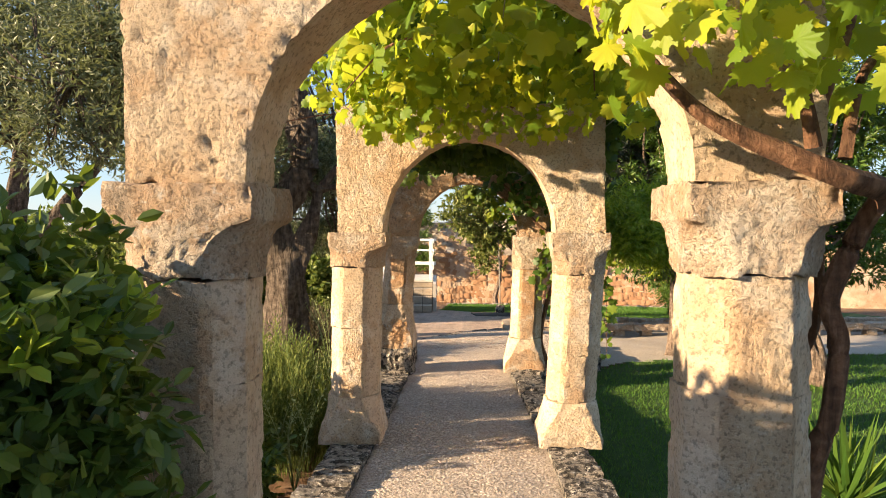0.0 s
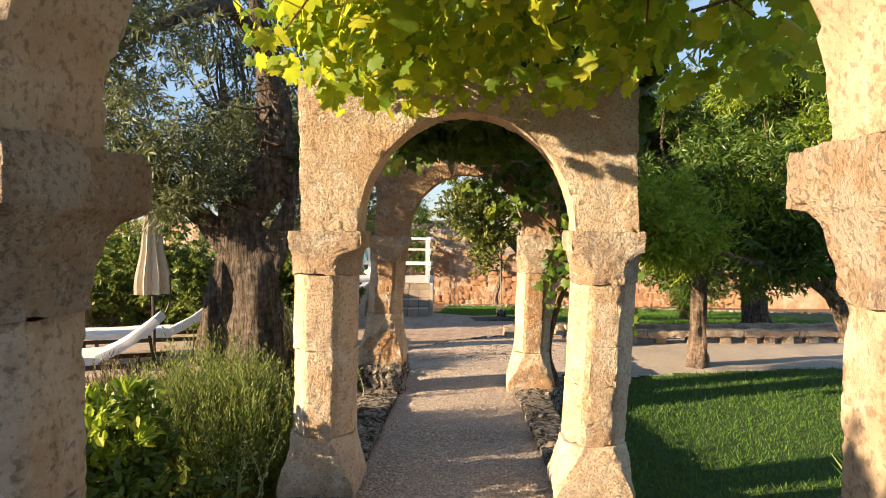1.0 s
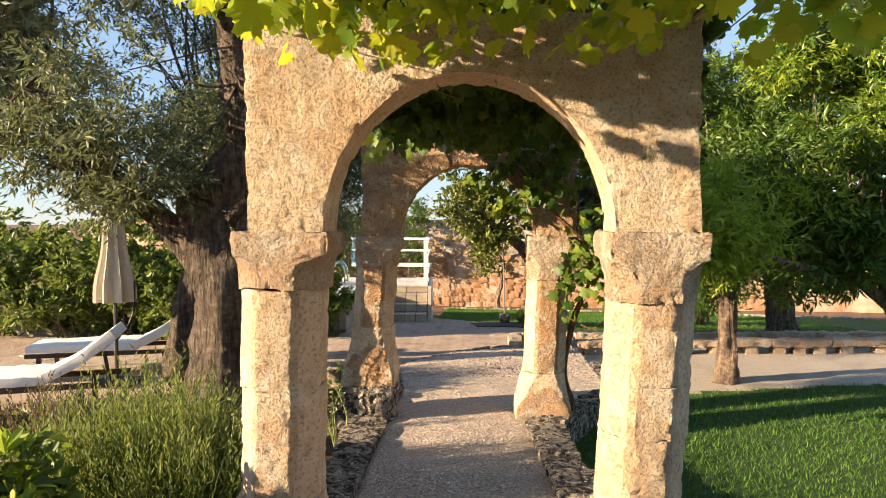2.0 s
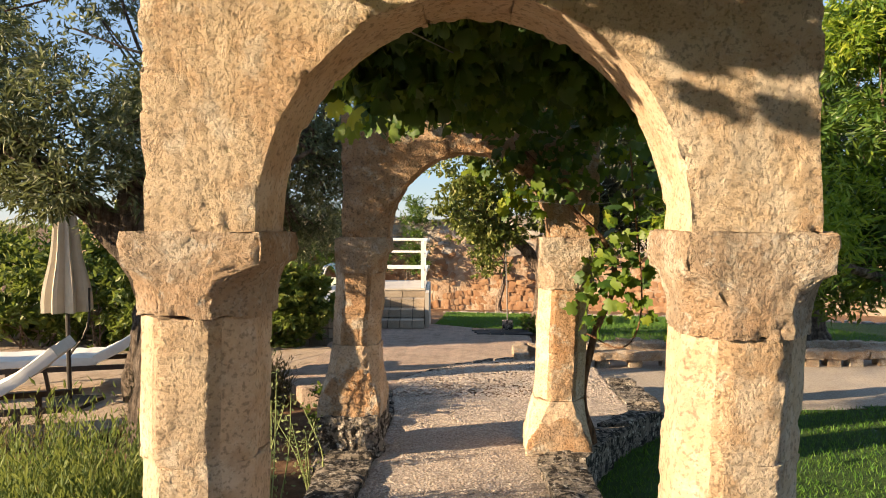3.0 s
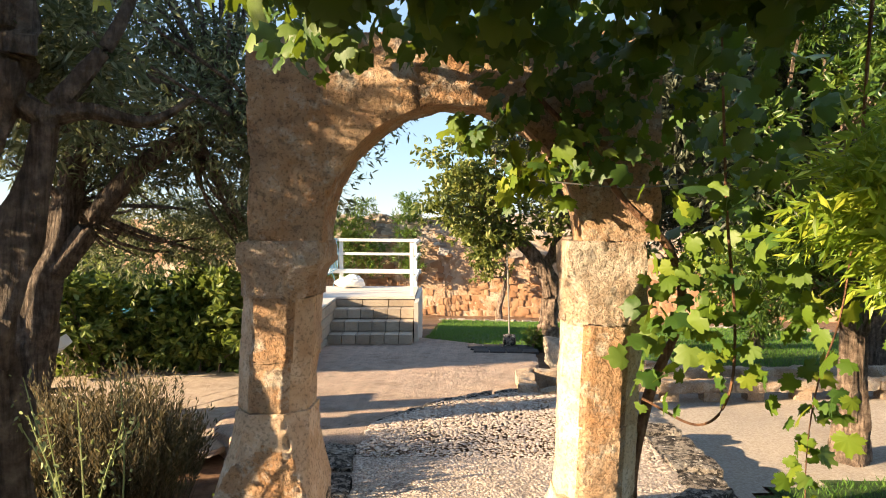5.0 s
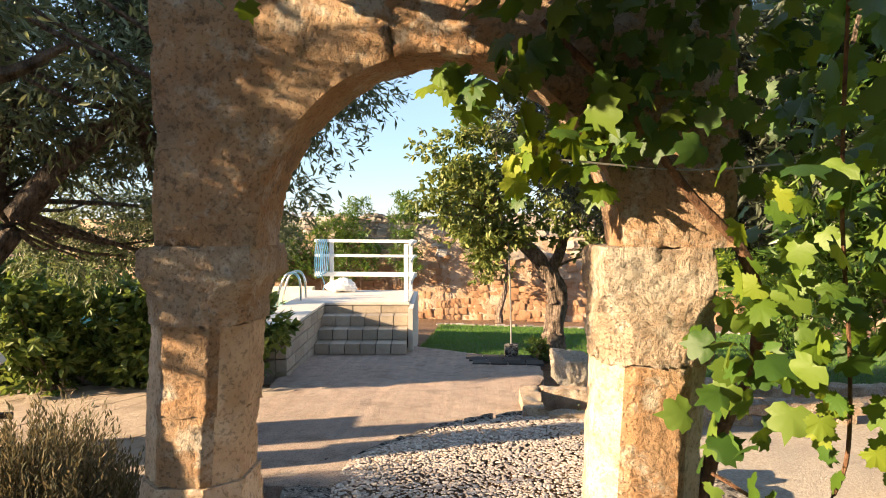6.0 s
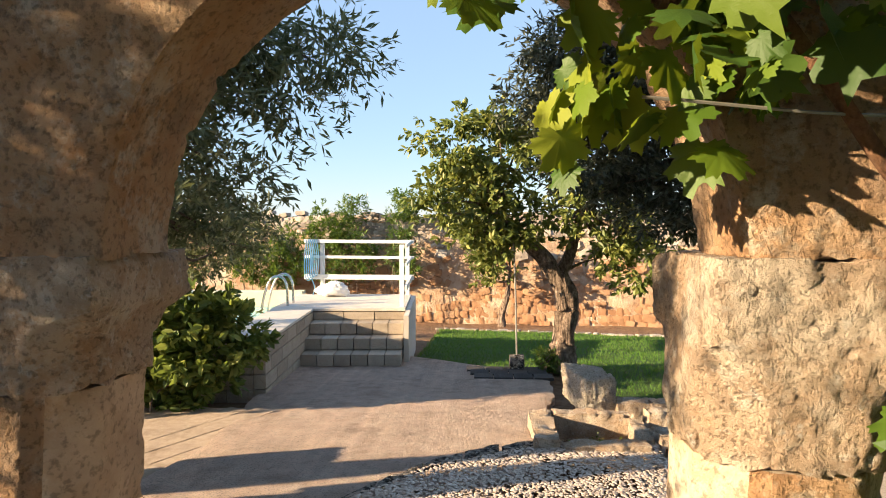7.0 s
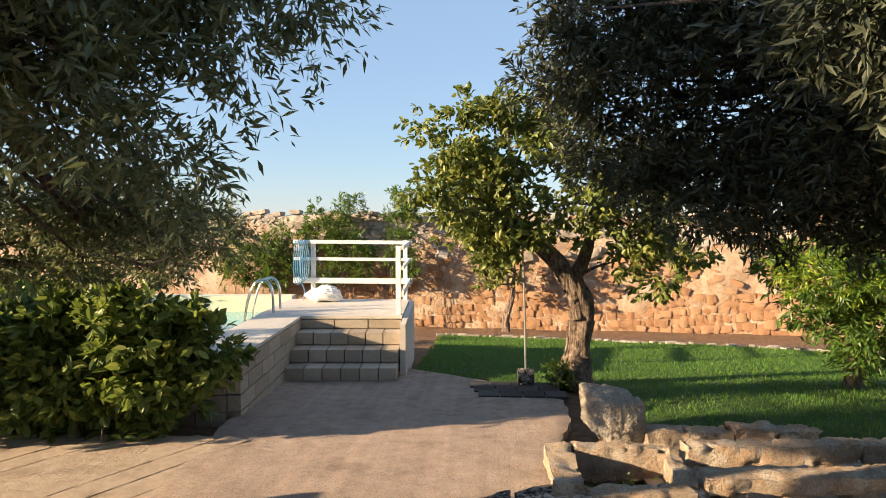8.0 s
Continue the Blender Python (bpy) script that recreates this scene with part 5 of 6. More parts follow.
# cores coloured near black, so the open block joints look shaded
part("core", pool_box(-0.60, -0.10, 0.10, 2.75, -0.9, DECK_Z - 0.045), SLATE_AND_SHADE, pool)
part("core", pool_box(-5.6, -0.61, 0.10, 0.40, -0.9, DECK_Z - 0.045), SLATE_AND_SHADE, pool)
part("core", pool_box(-0.62, 1.33, 2.82, 4.72, -1.1, DECK_Z - 0.045), TUFFBLOCK, pool)
part("deck", pool_box(-0.64, 1.42, 2.74, 4.76, DECK_Z - 0.04, DECK_Z, 0.12, 0.004), DECKSTONE, pool, "pale plastered deck")
part("coping", pool_box(-0.62, 0.015, -0.015, 2.735, DECK_Z - 0.04, DECK_Z, 0.12, 0.004, 2), DECKSTONE, pool, "pale coping slab along the pool")
part("coping", pool_box(-5.6, -0.625, -0.015, 0.42, DECK_Z - 0.04, DECK_Z, 0.14, 0.004, 3), DECKSTONE, pool)
part("pool_wall", pool_box(-5.6, -0.65, 5.05, 5.35, -0.9, DECK_Z + 0.02), POOLWALL, pool, "cream pool lining")
part("pool_wall", pool_box(-5.9, -5.61, 0.0, 5.35, -0.9, DECK_Z), POOLWALL, pool)
part("pool_wall", pool_box(-0.66, -0.625, 0.42, 5.04, -0.9, DECK_Z - 0.042), POOLWALL, pool)
part("pool_wall", pool_box(-0.62, 1.42, 4.77, 5.0, -1.1, DECK_Z - 0.05), TUFFBLOCK, pool)
wbm = lattice(lambda a, b, c: pool_at(-5.6 + 4.93 * a, 0.41 + 4.63 * b, (-0.06 if c > 0.5 else -0.8)), 40, 40, 1)
tagged(finish("water", wbm, WATER), "turquoise pool water, slightly rippled", "water", kind="structure")
stair = thing("stair", pool_at(0.7, 1.75, -0.55), "four-step stair of squared tuff blocks up to the pool deck", "stair", kind="structure")
for k in range(3):
    # near-black fill: joint shade put into the colour
    part("fill", pool_box(0.03, 1.40, 1.86 + 0.325 * k, 2.74, -0.75, -0.475 + RISE * (k + 1) - 0.02), SLATE_AND_SHADE, stair)
part("cheek_wall", weather(pool_box(1.425, 1.50, 2.15, 4.8, -1.2, DECK_Z - 0.03, 0.1), 0.006, 6, 3, 0.004), DECKSTONE, stair, "grey rendered cheek wall")


def rail_bar(a, b, r, name, parent, label=""):
    a, b = Vector(a), Vector(b)
    d = (b - a)
    ax = Vector((0, 0, 1)) if abs(d.normalized().z) < 0.9 else Vector((1, 0, 0))
    s = d.normalized().cross(ax).normalized()
    q = s.cross(d.normalized())
    bm = lattice(lambda u, v, w: a + d * u + s * (v - 0.5) * 2 * r[0] + q * (w - 0.5) * 2 * r[1], max(2, round(d.length / 0.12)), 1, 1)
    return part(name, weather(bm, 0.003, 8, a.x, 0.003), WHITEPAINT, parent, label)


railing = thing("railing", pool_at(0.5, 4.6, DECK_Z), "white-painted wooden railing round the pool deck", "railing")
for u in (-0.18, 1.36):
    rail_bar(pool_at(u, 4.62, DECK_Z), pool_at(u, 4.62, 1.20), (0.04, 0.035), "post", railing)
rail_bar(pool_at(1.36, 2.90, DECK_Z), pool_at(1.36, 2.90, 1.17), (0.04, 0.035), "post", railing)
for z, r in ((1.185, 0.03), (0.90, 0.026), (0.54, 0.045)):
    rail_bar(pool_at(-0.50, 4.555, z), pool_at(1.48, 4.555, z - 0.02), (0.018, r), "rail", railing)
    rail_bar(pool_at(1.425, 4.66, z - 0.02), pool_at(1.425, 2.80, z - 0.04), (0.018, r), "rail", railing)
hose = thing("garden_hose", pool_at(-0.38, 4.5, 0.5), "coiled light blue hose slung over the railing", "hose")
for k in range(5):
    o = 0.034 * k - 0.03
    part("loop", tube([pool_at(-0.42 + o, 4.53, 1.20), pool_at(-0.45 + o, 4.50, 0.9), pool_at(-0.44 + o, 4.50, 0.55 + 0.02 * k), pool_at(-0.36 + o, 4.49, 0.50 + 0.02 * k), pool_at(-0.33 + o, 4.50, 0.9), pool_at(-0.38 + o, 4.53, 1.215)], [0.008, 0.008], 6, 6), HOSE, hose)
part("tail", tube([pool_at(-0.36, 4.50, 0.52), pool_at(-0.30, 4.48, 0.35), pool_at(-0.33, 4.46, DECK_Z + 0.012)], [0.008, 0.008], 6, 6), HOSE, hose)
sack = thing("sack", pool_at(-0.02, 4.42, DECK_Z), "full white plastic sack slumped on the deck", "sack")
bag = bmesh.new()
bmesh.ops.create_icosphere(bag, subdivisions=5, radius=1)
for v in bag.verts:
    p = v.co
    slump = 1.0 + 0.35 * noise.noise(p * 1.7 + Vector((3, 1, 0)))
    crease = 0.030 * noise.fractal(p * 4.5, 0.8, 2, 5)
    v.co = Vector(pool_at(0.02 + 0.27 * p.x * (1.1 - 0.25 * p.z) + crease, 4.40 + 0.16 * p.y, DECK_Z + 0.12 + (0.14 * slump * (1 + 0.25 * p.x) + crease) * max(p.z, -0.7)))
part("bag", bag, WHITECLOTH, sack)
ladder = thing("pool_ladder", pool_at(-0.75, 3.4, DECK_Z - 0.3), "polished steel pool ladder with arched handrails", "ladder")
for v0 in (3.05, 3.45):
    part("handrail", tube([pool_at(-0.45, v0, DECK_Z), pool_at(-0.46, v0, 0.50), pool_at(-0.52, v0, 0.64), pool_at(-0.62, v0, 0.67), pool_at(-0.74, v0, 0.58), pool_at(-0.85, v0, 0.2), pool_at(-0.88, v0, -0.5)], [0.02, 0.02], 9, 7), STEEL, ladder)
for z in (-0.1, -0.35):
    part("rung", tube([pool_at(-0.87, 3.05, z), pool_at(-0.87, 3.45, z)], [0.018, 0.018], 7, 3), STEEL, ladder)

# ---- sun terrace: loungers, umbrella, table ----
def lounger(x, y, turn, label):
    t = thing("sun_lounger", (0, 0, 0), label, "lounger", "sun loungers on the terrace")
    z0 = 0.0
    for sx in (-0.30, 0.30):
        part("side_rail", weather(box(sx - 0.02, sx + 0.02, -0.95, 0.95, 0.26, 0.31, 0.2), 0.002, 8), DARKWOOD, t)
        for sy in (-0.8, 0.6):
            part("leg", weather(box(sx - 0.022, sx + 0.022, sy - 0.022, sy + 0.022, 0.0, 0.265), 0.001, 8), DARKWOOD, t)
    mat_bm = lattice(lambda u, v, w: (-0.32 + 0.64 * u, -0.95 + 1.25 * v, 0.315 + 0.09 * w), 6, 14, 2)
    part("mattress", weather(mat_bm, 0.012, 4, 2, 0.02), WHITECLOTH, t, "white padded mattress")
    back = lattice(lambda u, v, w: (-0.32 + 0.64 * u, 0.30 + 0.62 * v - 0.06 * w, 0.33 + 0.40 * v * (0.6 + 0.4 * v) + 0.085 * w), 6, 10, 2)
    part("backrest", weather(back, 0.012, 4, 5, 0.02), WHITECLOTH, t, "raised white padded back")
    part("back_strut", tube([(0.25, 0.85, 0.28), (0.25, 0.80, 0.60)], [0.018, 0.018], 6, 2), DARKWOOD, t)
    t.matrix_basis = pose(x, y, terrace_z(x, y), 0, 0, turn)
    return t


lounger(-4.57, 9.82, -74, "white-cushioned lounger with raised back on the terrace")
lounger(-4.5, 7.95, -70, "white-cushioned lounger with raised back on the terrace")
umbrella = thing("parasol", (-4.18, 9.1, terrace_z(-4, 9)), "closed beige canvas parasol on a slim pole", "umbrella")
part("pole", tube([(-4.18, 9.1, -0.30), (-4.18, 9.1, 1.85)], [0.022, 0.02], 8, 2), DARKMETAL, umbrella)
rings = []
for i in range(12):
    u = i / 11
    rr = 0.04 + 0.16 * (1 - u) ** 0.8 * (0.9 + 0.1 * math.sin(u * 9))
    rings.append([(-4.18 + rr * (1 + 0.28 * math.cos(k * 2 * math.pi * 8 / 48)) * math.cos(2 * math.pi * k / 48), 9.1 + rr * (1 + 0.28 * math.cos(k * 2 * math.pi * 8 / 48)) * math.sin(2 * math.pi * k / 48), 0.66 + 1.15 * u) for k in range(48)])
part("canopy", loft(rings), CANVAS, umbrella, "folded beige canvas")
part("brace", tube([(-4.18, 9.1, 0.2), (-3.98, 9.1, 0.5), (-3.95, 9.1, 0.9)], [0.012, 0.012], 6, 4), DARKMETAL, umbrella)
part("base_plate", weather(box(-4.41, -3.95, 8.87, 9.33, -0.305, -0.25, 0.12), 0.004, 6, 1, 0.006), DARKMETAL, umbrella)
chair = thing("garden_chair", (-5.6, 8.6, terrace_z(-5.6, 8.6)), "dark wooden folding chair on the terrace", "chair")
for a, b in [((-5.8, 8.5, -0.31), (-5.5, 8.5, 0.15)), ((-5.45, 8.5, -0.31), (-5.75, 8.5, 0.15)), ((-5.8, 8.9, -0.31), (-5.5, 8.9, 0.15)), ((-5.45, 8.9, -0.31), (-5.75, 8.9, 0.15))]:
    part("leg", tube([a, b], [0.016, 0.016], 6, 2), DARKWOOD, chair)
part("seat", weather(box(-5.83, -5.43, 8.48, 8.92, 0.13, 0.16, 0.1), 0.002, 6, 0, 0.003), DARKWOOD, chair)
part("armrest", weather(box(-5.85, -5.40, 8.44, 8.50, 0.30, 0.33, 0.1), 0.002, 6, 0, 0.003), DARKWOOD, chair)

# ---- stones, trough, bench, post ----
def boulder(name, c, r, turn, label, material, seed):
    bm = bmesh.new()
    bmesh.ops.create_cube(bm, size=2)
    bmesh.ops.subdivide_edges(bm, edges=bm.edges[:], cuts=25, use_grid_fill=True)
    m = pose(*c, 0, 0, turn)
    for v in bm.verts:
        p = v.co.copy()
        s = p.normalized() * 1.25
        p = p.lerp(s, 0.20)
        v.co = Vector((p.x * r[0], p.y * r[1], p.z * r[2]))
    bmesh.ops.transform(bm, matrix=m, verts=bm.verts[:])
    weather(bm, 0.035, 4.0, seed, 0.012, 0.014, 0.02)
    low = min(v.co.z for v in bm.verts)
    return tagged(finish(name, bm, material, at=(c[0], c[1], low), sharp=70), label, "rock")


boulder("boulder", (1.09, 12.88, -0.16), (0.155, 0.36, 0.175), 12, "rough pale limestone block lying beside the slab", PALESTONE, 3)
boulder("boulder", (4.6, 6.4, -0.28), (0.16, 0.14, 0.11), 30, "small rough limestone block on the lawn", PALESTONE, 5)
trough = thing("stone_trough", (0.95, 12.0, -0.36), "old hollowed limestone trough with shade coloured into its bottom", "trough")


def tblock(pts, z0, z1, seed):
    """A rough wall segment between two ends with a width."""
    (ax, ay), (bx, by), wd = pts
    d = Vector((bx - ax, by - ay, 0)).normalized()
    s = Vector((-d.y, d.x, 0)) * wd / 2
    n = max(6, round(math.hypot(bx - ax, by - ay) / 0.028))
    bm = lattice(lambda u, v, w: Vector((ax + (bx - ax) * u, ay + (by - ay) * u, z0 + (z1 - z0) * w)) + s * (2 * v - 1), n, 8, 7)
    return worn(bm, 0.07, 0.026, 0.004, 0.012, seed)


part("end_wall", tblock(((0.53, 12.06), (0.53, 11.28), 0.20), -0.42, -0.17, 1), CAPSTONE, trough)
part("back_wall", tblock(((0.64, 12.02), (1.34, 12.04), 0.14), -0.42, -0.17, 2), CAPSTONE, trough)
part("front_wall", tblock(((0.64, 11.30), (1.32, 11.36), 0.16), -0.42, -0.21, 3), CAPSTONE, trough)
part("end_wall", tblock(((1.33, 11.44), (1.36, 11.96), 0.12), -0.42, -0.22, 4), CAPSTONE, trough)
# the shade inside the trough is put into this near-black bottom
part("bottom", box(0.64, 1.27, 11.39, 11.95, -0.52, -0.45, 0.1), SLATE_AND_SHADE, trough)
shrub("low_shrub", (0.95, 11.7, -0.45), [(0.95, 11.7, -0.38, 0.26, 0.16, 0.04, 1)], OVAL, SHRUBLEAF, "dark weeds growing inside the stone trough", clumps=12, per=24, clump_r=0.08, size=0.04, stems=3)
bench = thing("stone_bench", (5.0, 12.1, -0.47), "long low bench of weathered stone slabs on short piers", "bench")
bx, k = 1.42, 0
while bx < 9.2:
    ln = 1.30 + 0.40 * math.sin(k * 2.4)
    fy, by = 11.52 + 0.085 * (bx - 1.42), 12.06 + 0.075 * (bx - 1.42)
    part("slab", tblock(((bx, fy), (bx + ln - 0.01, fy + 0.085 * ln), 0.24), -0.28, -0.17 + 0.008 * math.sin(k * 3), 10 + k), CAPSTONE, bench)
    part("beam", tblock(((bx + 0.05, by), (bx + 0.05 + ln - 0.01, by + 0.075 * ln), 0.18), -0.30, -0.15 + 0.008 * math.sin(k * 4), 60 + k), CAPSTONE, bench)
    for q in (0.15, 0.48, 0.82):
        px, py = bx + ln * q, fy + 0.085 * ln * q
        part("pier", weather(box(px - 0.09, px + 0.09, py - 0.09, py + 0.09, -0.52, -0.278, 0.06), 0.012, 7, k + q, 0.01), CAPSTONE, bench)
        part("pier", weather(box(px - 0.04, px + 0.14, py + 0.44, py + 0.60, -0.52, -0.298, 0.06), 0.012, 7, k + q + 3, 0.01), CAPSTONE, bench)
    bx += ln
    k += 1
for k in range(4):
    x0 = 1.30 + 0.37 * k
    low = thing("edging_block", (x0 + 0.18, 12.62, -0.45), "squared pale stone edging the far lawn", "stone", "stones edging the lawn")
    part("block", tblock(((x0, 12.60 + 0.04 * k), (x0 + 0.36, 12.63 + 0.04 * k), 0.22), -0.48, -0.22 + 0.02 * math.sin(k * 4), 30 + k), CAPSTONE, low)
post = thing("slim_post", (0.50, 15.0, -0.47), "slim pole set in a small stone block", "post")
part("block", weather(box(0.40, 0.60, 14.9, 15.1, -0.50, -0.28, 0.05), 0.012, 7, 2, 0.012), KERBSTONE, post)
part("pole", tube([(0.50, 15.0, -0.30), (0.48, 15.0, 0.6), (0.45, 15.0, 1.25)], [0.012, 0.012], 6, 5), WIRE, post)
grate = thing("drain_cover", (0.4, 14.65, -0.47), "cracked dark slate drain cover in the slab corner", "cover")
for i in range(4):
    for j in range(3):
        x0, y0 = -0.16 + 0.25 * i + 0.05 * j * -1 + 0.09, 14.30 + 0.25 * j
        part("tile", weather(box(x0, x0 + 0.24, y0, y0 + 0.24, slab_z(y0) - 0.02, slab_z(y0 + 0.12) + 0.026, 0.08), 0.005, 8, i + j * 3, 0.004), SLATE_AND_SHADE, grate)

# ---- pieces of walls, kerbs and pavements ----
def stone_mesh(seed, material, cuts=2, ball=0.3, rough=0.16):
    bm = bmesh.new()
    bmesh.ops.create_cube(bm, size=2)
    bmesh.ops.subdivide_edges(bm, edges=bm.edges[:], cuts=cuts, use_grid_fill=True)
    for v in bm.verts:
        p = v.co.copy()
        v.co = p.lerp(p.normalized() * 1.2, ball)
    weather(bm, rough, 1.1, seed)
    for v in bm.verts:
        v.co *= 0.5
    me = bpy.data.meshes.new("stone")
    bm.to_mesh(me)
    bm.free()
    me.materials.append(material)
    me.polygons.foreach_set("use_smooth", [True] * len(me.polygons))
    me.set_sharp_from_angle(angle=radians(35))
    return me


def piece(name, me, parent, at, size, turn=0.0, tip=0.0, roll=0.0):
    ob = new(name, me)
    ob.parent = parent
    ob.matrix_basis = Matrix.Translation(Vector(at) - origin(parent)) @ Euler((tip, roll, turn)).to_matrix().to_4x4() @ Matrix.Diagonal((*size, 1))
    return ob


# kerb stones along the path
kerb = thing("kerb", (0, 4, -0.3), "kerb of dark lichened stones along the raised path", "kerb", kind="structure")
for side in (-1, 1):
    y, k = -1.6, 0
    while y < 10.1:
        ln = 0.42 + 0.16 * math.sin(k * 2.7 + side)
        x_in = path_left(y + ln / 2) if side < 0 else path_right(y + ln / 2)
        y1 = min(y + ln, 11.2)
        if not (side > 0 and y > 9.9) and not (side < 0 and y > 9.3):
            xa, xb = (path_left(y), path_left(y1)) if side < 0 else (path_right(y), path_right(y1))
            wd = 0.31 + 0.03 * math.sin(k * 1.3)
            up = 0.055 + 0.015 * math.sin(k * 3.1) - (0.045 if y > 8.2 else 0)
            bm = lattice(lambda u, v, w: (xa + (xb - xa) * v + side * (wd * u - 0.01), y + 0.006 + (y1 - y - 0.012) * v, (path_z(y + (y1 - y) * v) + up) if w > 0.5 else -0.55), 6, 8, 2)
            part("kerb_stone", weather(bm, 0.022, 7, k + side * 20, 0.014, 0.010), KERBSTONE, kerb)
        y = y1
        k += 1
# ledge stones round the path's end
t = np.linspace(-1.25, 0.44, 7)
for k, (a, b) in enumerate(zip(t, t[1:])):
    bm = lattice(lambda u, v, w: (a + 0.005 + (b - a - 0.01) * u, path_end(a + (b - a) * u) - 0.10 + 0.15 * v, (path_z(11) + 0.012) if w > 0.5 else -0.45), 6, 4, 2)
    part("kerb_stone", weather(bm, 0.02, 8, k + 50, 0.02, 0.008), KERBSTONE, kerb)

# pebbles: set close at the cobbled end of the path, loose grit further up
def pebbles(n, y0, y1, r0, r1, keep, label):
    p = np.stack([rng.uniform(-0.95, 1.45, n), rng.uniform(y0, y1, n)], 1)
    p = np.array([q for q in p if path_left(q[1]) + 0.02 < q[0] < path_right(q[1]) - 0.03 and q[1] < path_end(q[0]) - 0.10 and rng.uniform() < keep(q[1])])
    ang = np.linspace(0, 2 * np.pi, 6)[:-1]
    dome = np.concatenate([np.column_stack([np.cos(ang), np.sin(ang), np.full(5, -0.4)]), np.column_stack([0.72 * np.cos(ang), 0.72 * np.sin(ang), np.full(5, 0.38)])])
    df = [(i, (i + 1) % 5, 5 + (i + 1) % 5, 5 + i) for i in range(5)] + [(5, 6, 7, 8, 9)]
    sz = rng.uniform(r0, r1, len(p))
    pv, pf = [], []
    for i, ((x, y), s) in enumerate(zip(p, sz)):
        c, sn, el = math.cos(i * 2.4), math.sin(i * 2.4), 1 + 0.5 * math.sin(i * 1.7)
        q = dome * s * (el, 1, 0.30)
        z = path_z(y) + 0.012 * math.sin(math.pi * (x - path_left(y)) / (path_right(y) - path_left(y))) + bumpy(x, y, 0.010, 3.5)
        pv.append(np.column_stack([x + q[:, 0] * c - q[:, 1] * sn, y + q[:, 0] * sn + q[:, 1] * c, z + q[:, 2]]))
        pf += [tuple(a + 10 * i for a in g) for g in df]
    tagged(sheet("pebbles", np.concatenate(pv), pf, PEBBLE), label, "pebbles", kind="stuff")


pebbles(24000, 7.9, 11.6, 0.007, 0.016, lambda y: (y - 7.6) / 1.2, "pale rounded pebbles set into the path's lower end")
pebbles(33000, 2.0, 8.6, 0.005, 0.013, lambda y: 0.85, "fine pale grit bedded in the path's surface")

# terrace pavers
paving = thing("paving", (-4, 10, -0.33), "weathered reddish-brown paving slabs of the sun terrace", "pavement", kind="structure")
me = stone_mesh(3, PAVER, 2, 0.015, 0.02)
ca, sa = math.cos(radians(62)), math.sin(radians(62))
for i in range(-24, 24):
    for j in range(-30, 30):
        u, v = i * 0.30 + (j * 0.17) % 0.30, j * 0.247
        x, y = -4 + u * ca - v * sa, 10 + u * sa + v * ca
        if TERRACE(x, y) and x > -6.4:
            piece("paver", me, paving, (x, y, terrace_z(x, y) - 0.015 + 0.003 * math.sin(j * 5) + 0.0008 * math.sin(i * 3 + j)), (0.304, 0.236, 0.05), radians(62))

# blocks of the pool wall and stair
tuff = [stone_mesh(40 + k, TUFFBLOCK, 2, 0.012, 0.02) for k in range(3)]
for k in range(4):
    z = DECK_Z - 0.045 - RISE * (k + 0.5)
    h = RISE - 0.008
    v, q = 0.0, k % 2
    while v < 2.72:
        ln = 0.26 if q % 2 and v == 0 else 0.52
        e = min(v + ln, 2.74)
        c = Vector(pool_at(-0.05, (v + e) / 2, z))
        piece("block", tuff[q % 3], pool, c, (0.13, e - v - 0.014, h - 0.005), PA)
        v, q = e, q + 1
    u, q = -0.12, k % 2
    while u > -5.4:
        ln = 0.30 if q == k % 2 and k % 2 else 0.52
        c = Vector(pool_at(u - ln / 2, 0.05, z))
        piece("block", tuff[q % 3], pool, c, (ln - 0.014, 0.13, h - 0.005), PA)
        u, q = u - ln, q + 1
for k in range(4):
    z = -0.475 + RISE * (k + 0.5)
    n = 6 if k < 3 else 3
    w = 1.40 / n
    for i in range(n):
        sh = 0.03 * math.sin(i * 2 + k) if 0 < i < n else 0
        u = 0.015 + w * i
        dep = 0.40 if k < 3 else 0.12
        v0 = 1.75 + 0.325 * k
        c = Vector(pool_at(u + w / 2, v0 + dep / 2, z - (0.022 if k == 3 else 0)))
        piece("block", tuff[(i + k) % 3], stair, c, (w - 0.014, dep, RISE - 0.012 - (0.04 if k == 3 else 0)), PA)

# far boundary wall: rubble on top, eroded plaster, coursed stones below


def wall_y(x):
    return float(np.interp(x, [-16, -7, 0.6, 3.75, 6.5, 14], [27.2, 26.1, 25.3, 24.9, 24.4, 22.5]))


def wall_z(x):
    return land(x, wall_y(x)) - 0.1


def wall_face(u, v, w):
    x = -16 + 30 * u
    y = wall_y(x)
    d = 0.0
    z = wall_z(x) + (1.68 - wall_z(x)) * w
    d = 0.16 * noise.fractal(Vector((x * 0.9, z * 1.2, 4)), 1.0, 2.0, 4) if v < 0.5 else 0
    return (x, y + 0.5 * v + d * (0.3 + 0.7 * w), z)


far_wall = tagged(finish("wall_far", lattice(wall_face, 150, 2, 22), EARTHWALL), "high boundary wall of eroded earth plaster and dry stone", "wall", kind="structure")
orange = [stone_mesh(60 + k, WALLSTONE, 2, 0.24, 0.24) for k in range(7)]
grey = [stone_mesh(80 + k, RUBBLE, 2, 0.30, 0.30) for k in range(7)]


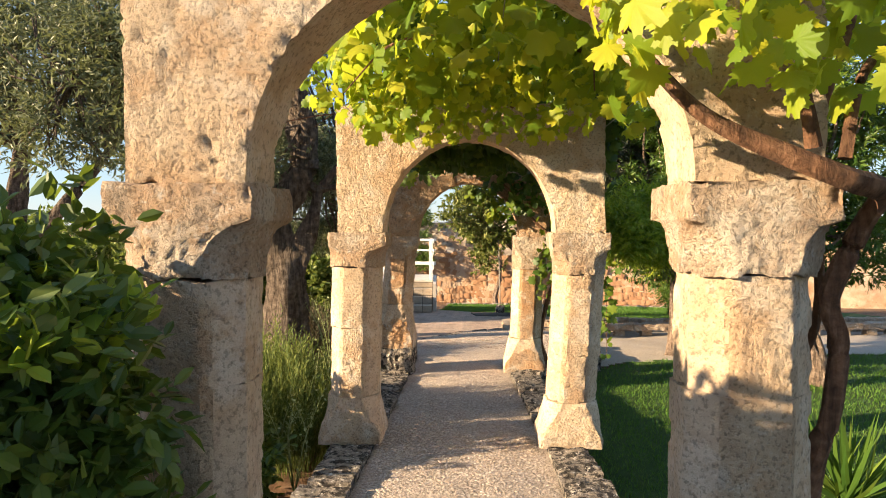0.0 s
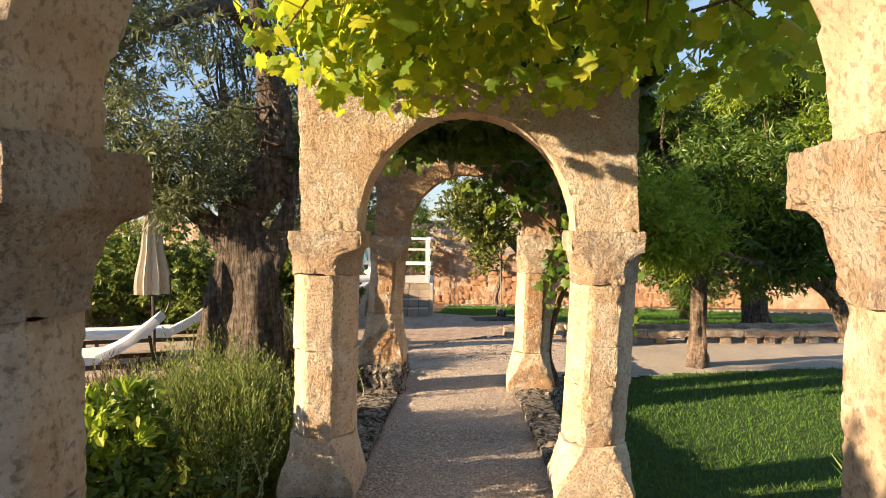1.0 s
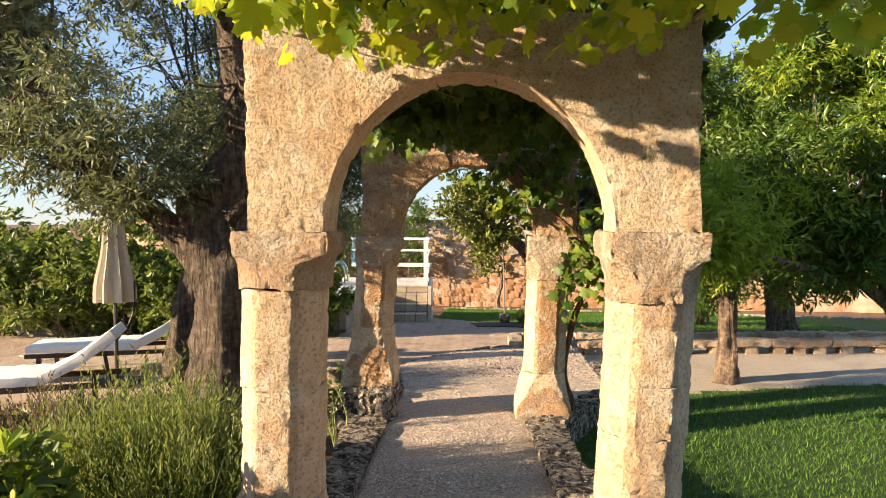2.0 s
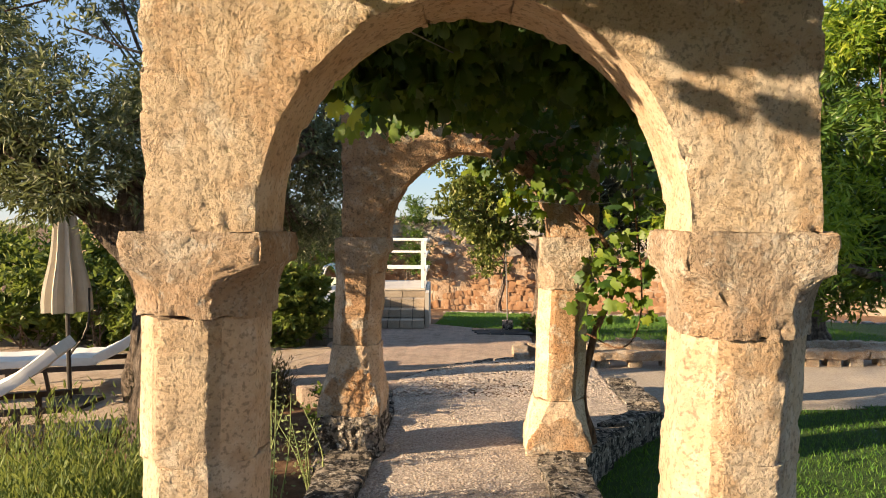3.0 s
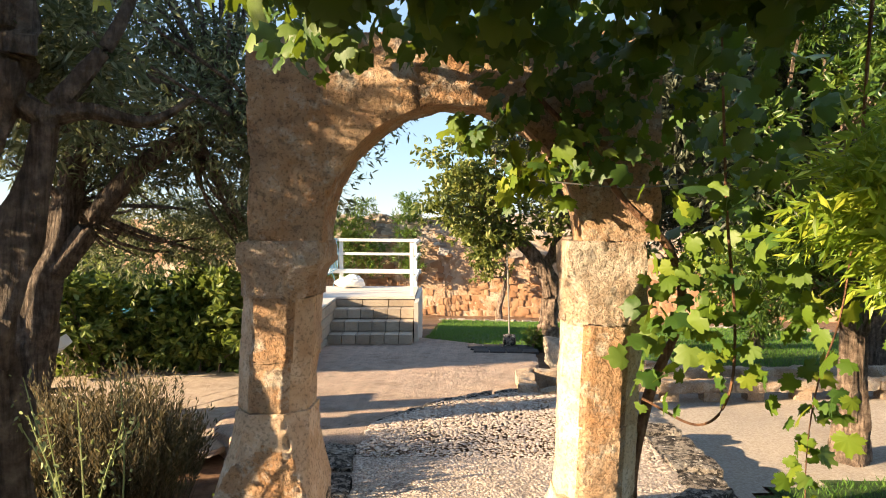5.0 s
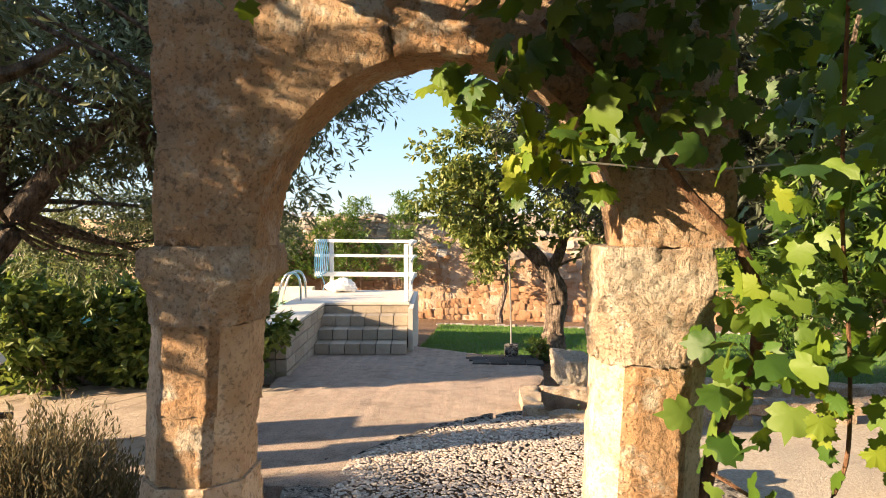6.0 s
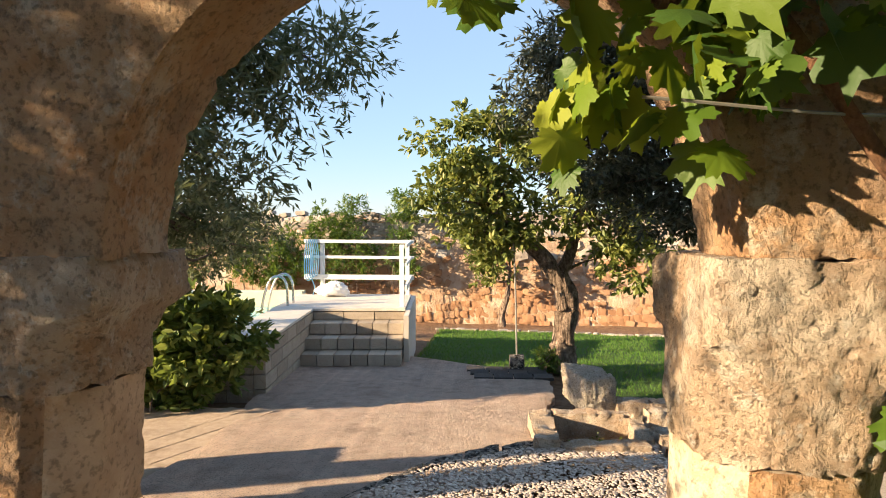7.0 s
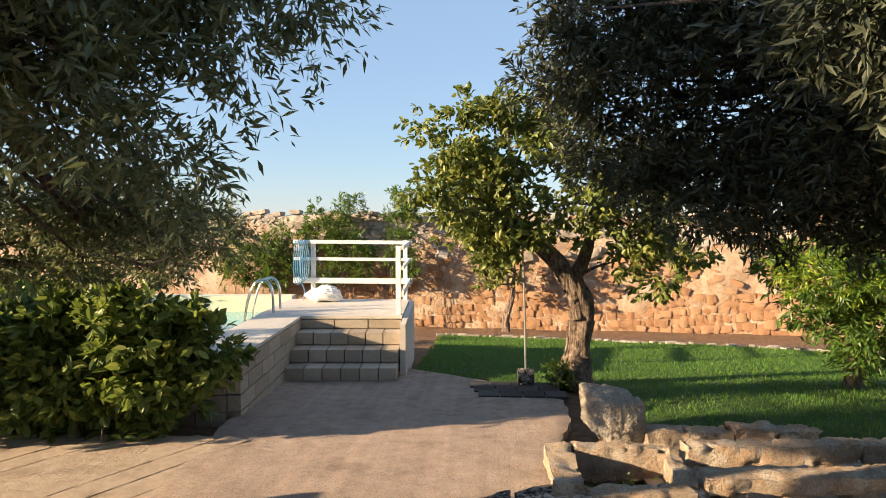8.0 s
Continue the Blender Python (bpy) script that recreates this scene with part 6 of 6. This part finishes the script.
def wall_run(x0, x1, z_low, z_high, meshes, h0, w0, seed, proud=0.0):
    """Uneven stones in wavering courses over a band of the wall's face."""
    r = random.Random(seed)
    row, level = 0, 0.0
    while level < 2.2:
        h = h0 * r.uniform(0.75, 1.25)
        x = x0 + r.uniform(0, w0)
        while x < x1:
            w = w0 * r.uniform(0.5, 1.5)
            z = z_low(x) + level + h / 2 + 0.25 * h * math.sin(x * 2.3 + row * 1.9) + r.uniform(-0.02, 0.02)
            if z < z_high(x) + r.uniform(-0.12, 0.05):
                sl = math.atan2(wall_y(x + 0.5) - wall_y(x - 0.5), 1.0)
                piece("stone", meshes[r.randrange(7)], far_wall, (x + w / 2, wall_y(x + w / 2) + 0.14 - proud + r.uniform(-0.03, 0.03), z), (w * 1.12, 0.32, h * r.uniform(1.05, 1.3)), sl + r.uniform(-0.06, 0.06), r.uniform(-0.08, 0.08), r.uniform(-0.14, 0.14))
            x += w
        level += h
        row += 1


wall_run(-6.5, 9.5, lambda x: wall_z(x) + 0.06, lambda x: wall_z(x) + 0.98 + 0.25 * math.sin(x * 1.3), orange, 0.15, 0.21, 5, 0.0)
wall_run(-9.0, 9.5, lambda x: 1.02 + 0.15 * math.sin(x * 0.9), lambda x: 1.80, grey, 0.13, 0.20, 6, 0.02)
r = random.Random(9)
for k in range(170):
    x, z = r.uniform(-6, 9), r.uniform(-0.6, 1.1)
    piece("stone", (orange if z < 0.5 else grey)[k % 7], far_wall, (x, wall_y(x) + 0.10, z), (r.uniform(0.15, 0.38), 0.34, r.uniform(0.12, 0.26)), math.atan2(wall_y(x + 0.5) - wall_y(x - 0.5), 1.0), r.uniform(-0.2, 0.2), r.uniform(-0.5, 0.5))
# pale stones edging the far lawn
edging = thing("lawn_edging", (3, 21, -1.1), "line of pale stones edging the far lawn", "edging", kind="structure")
for k in range(60):
    x = -1 + k * 0.175
    y = float(np.interp(x, [-1.0, 0.5, 5, 9.5], [22.45, 22.05, 20.35, 18.05]))
    piece("stone", grey[k % 7], edging, (x, y + 0.05 * math.sin(k * 7), land(x, y) + 0.012), (0.17 + 0.08 * math.sin(k * 5), 0.14, 0.08 + 0.025 * math.sin(k * 3)), 0.5 * math.sin(k))
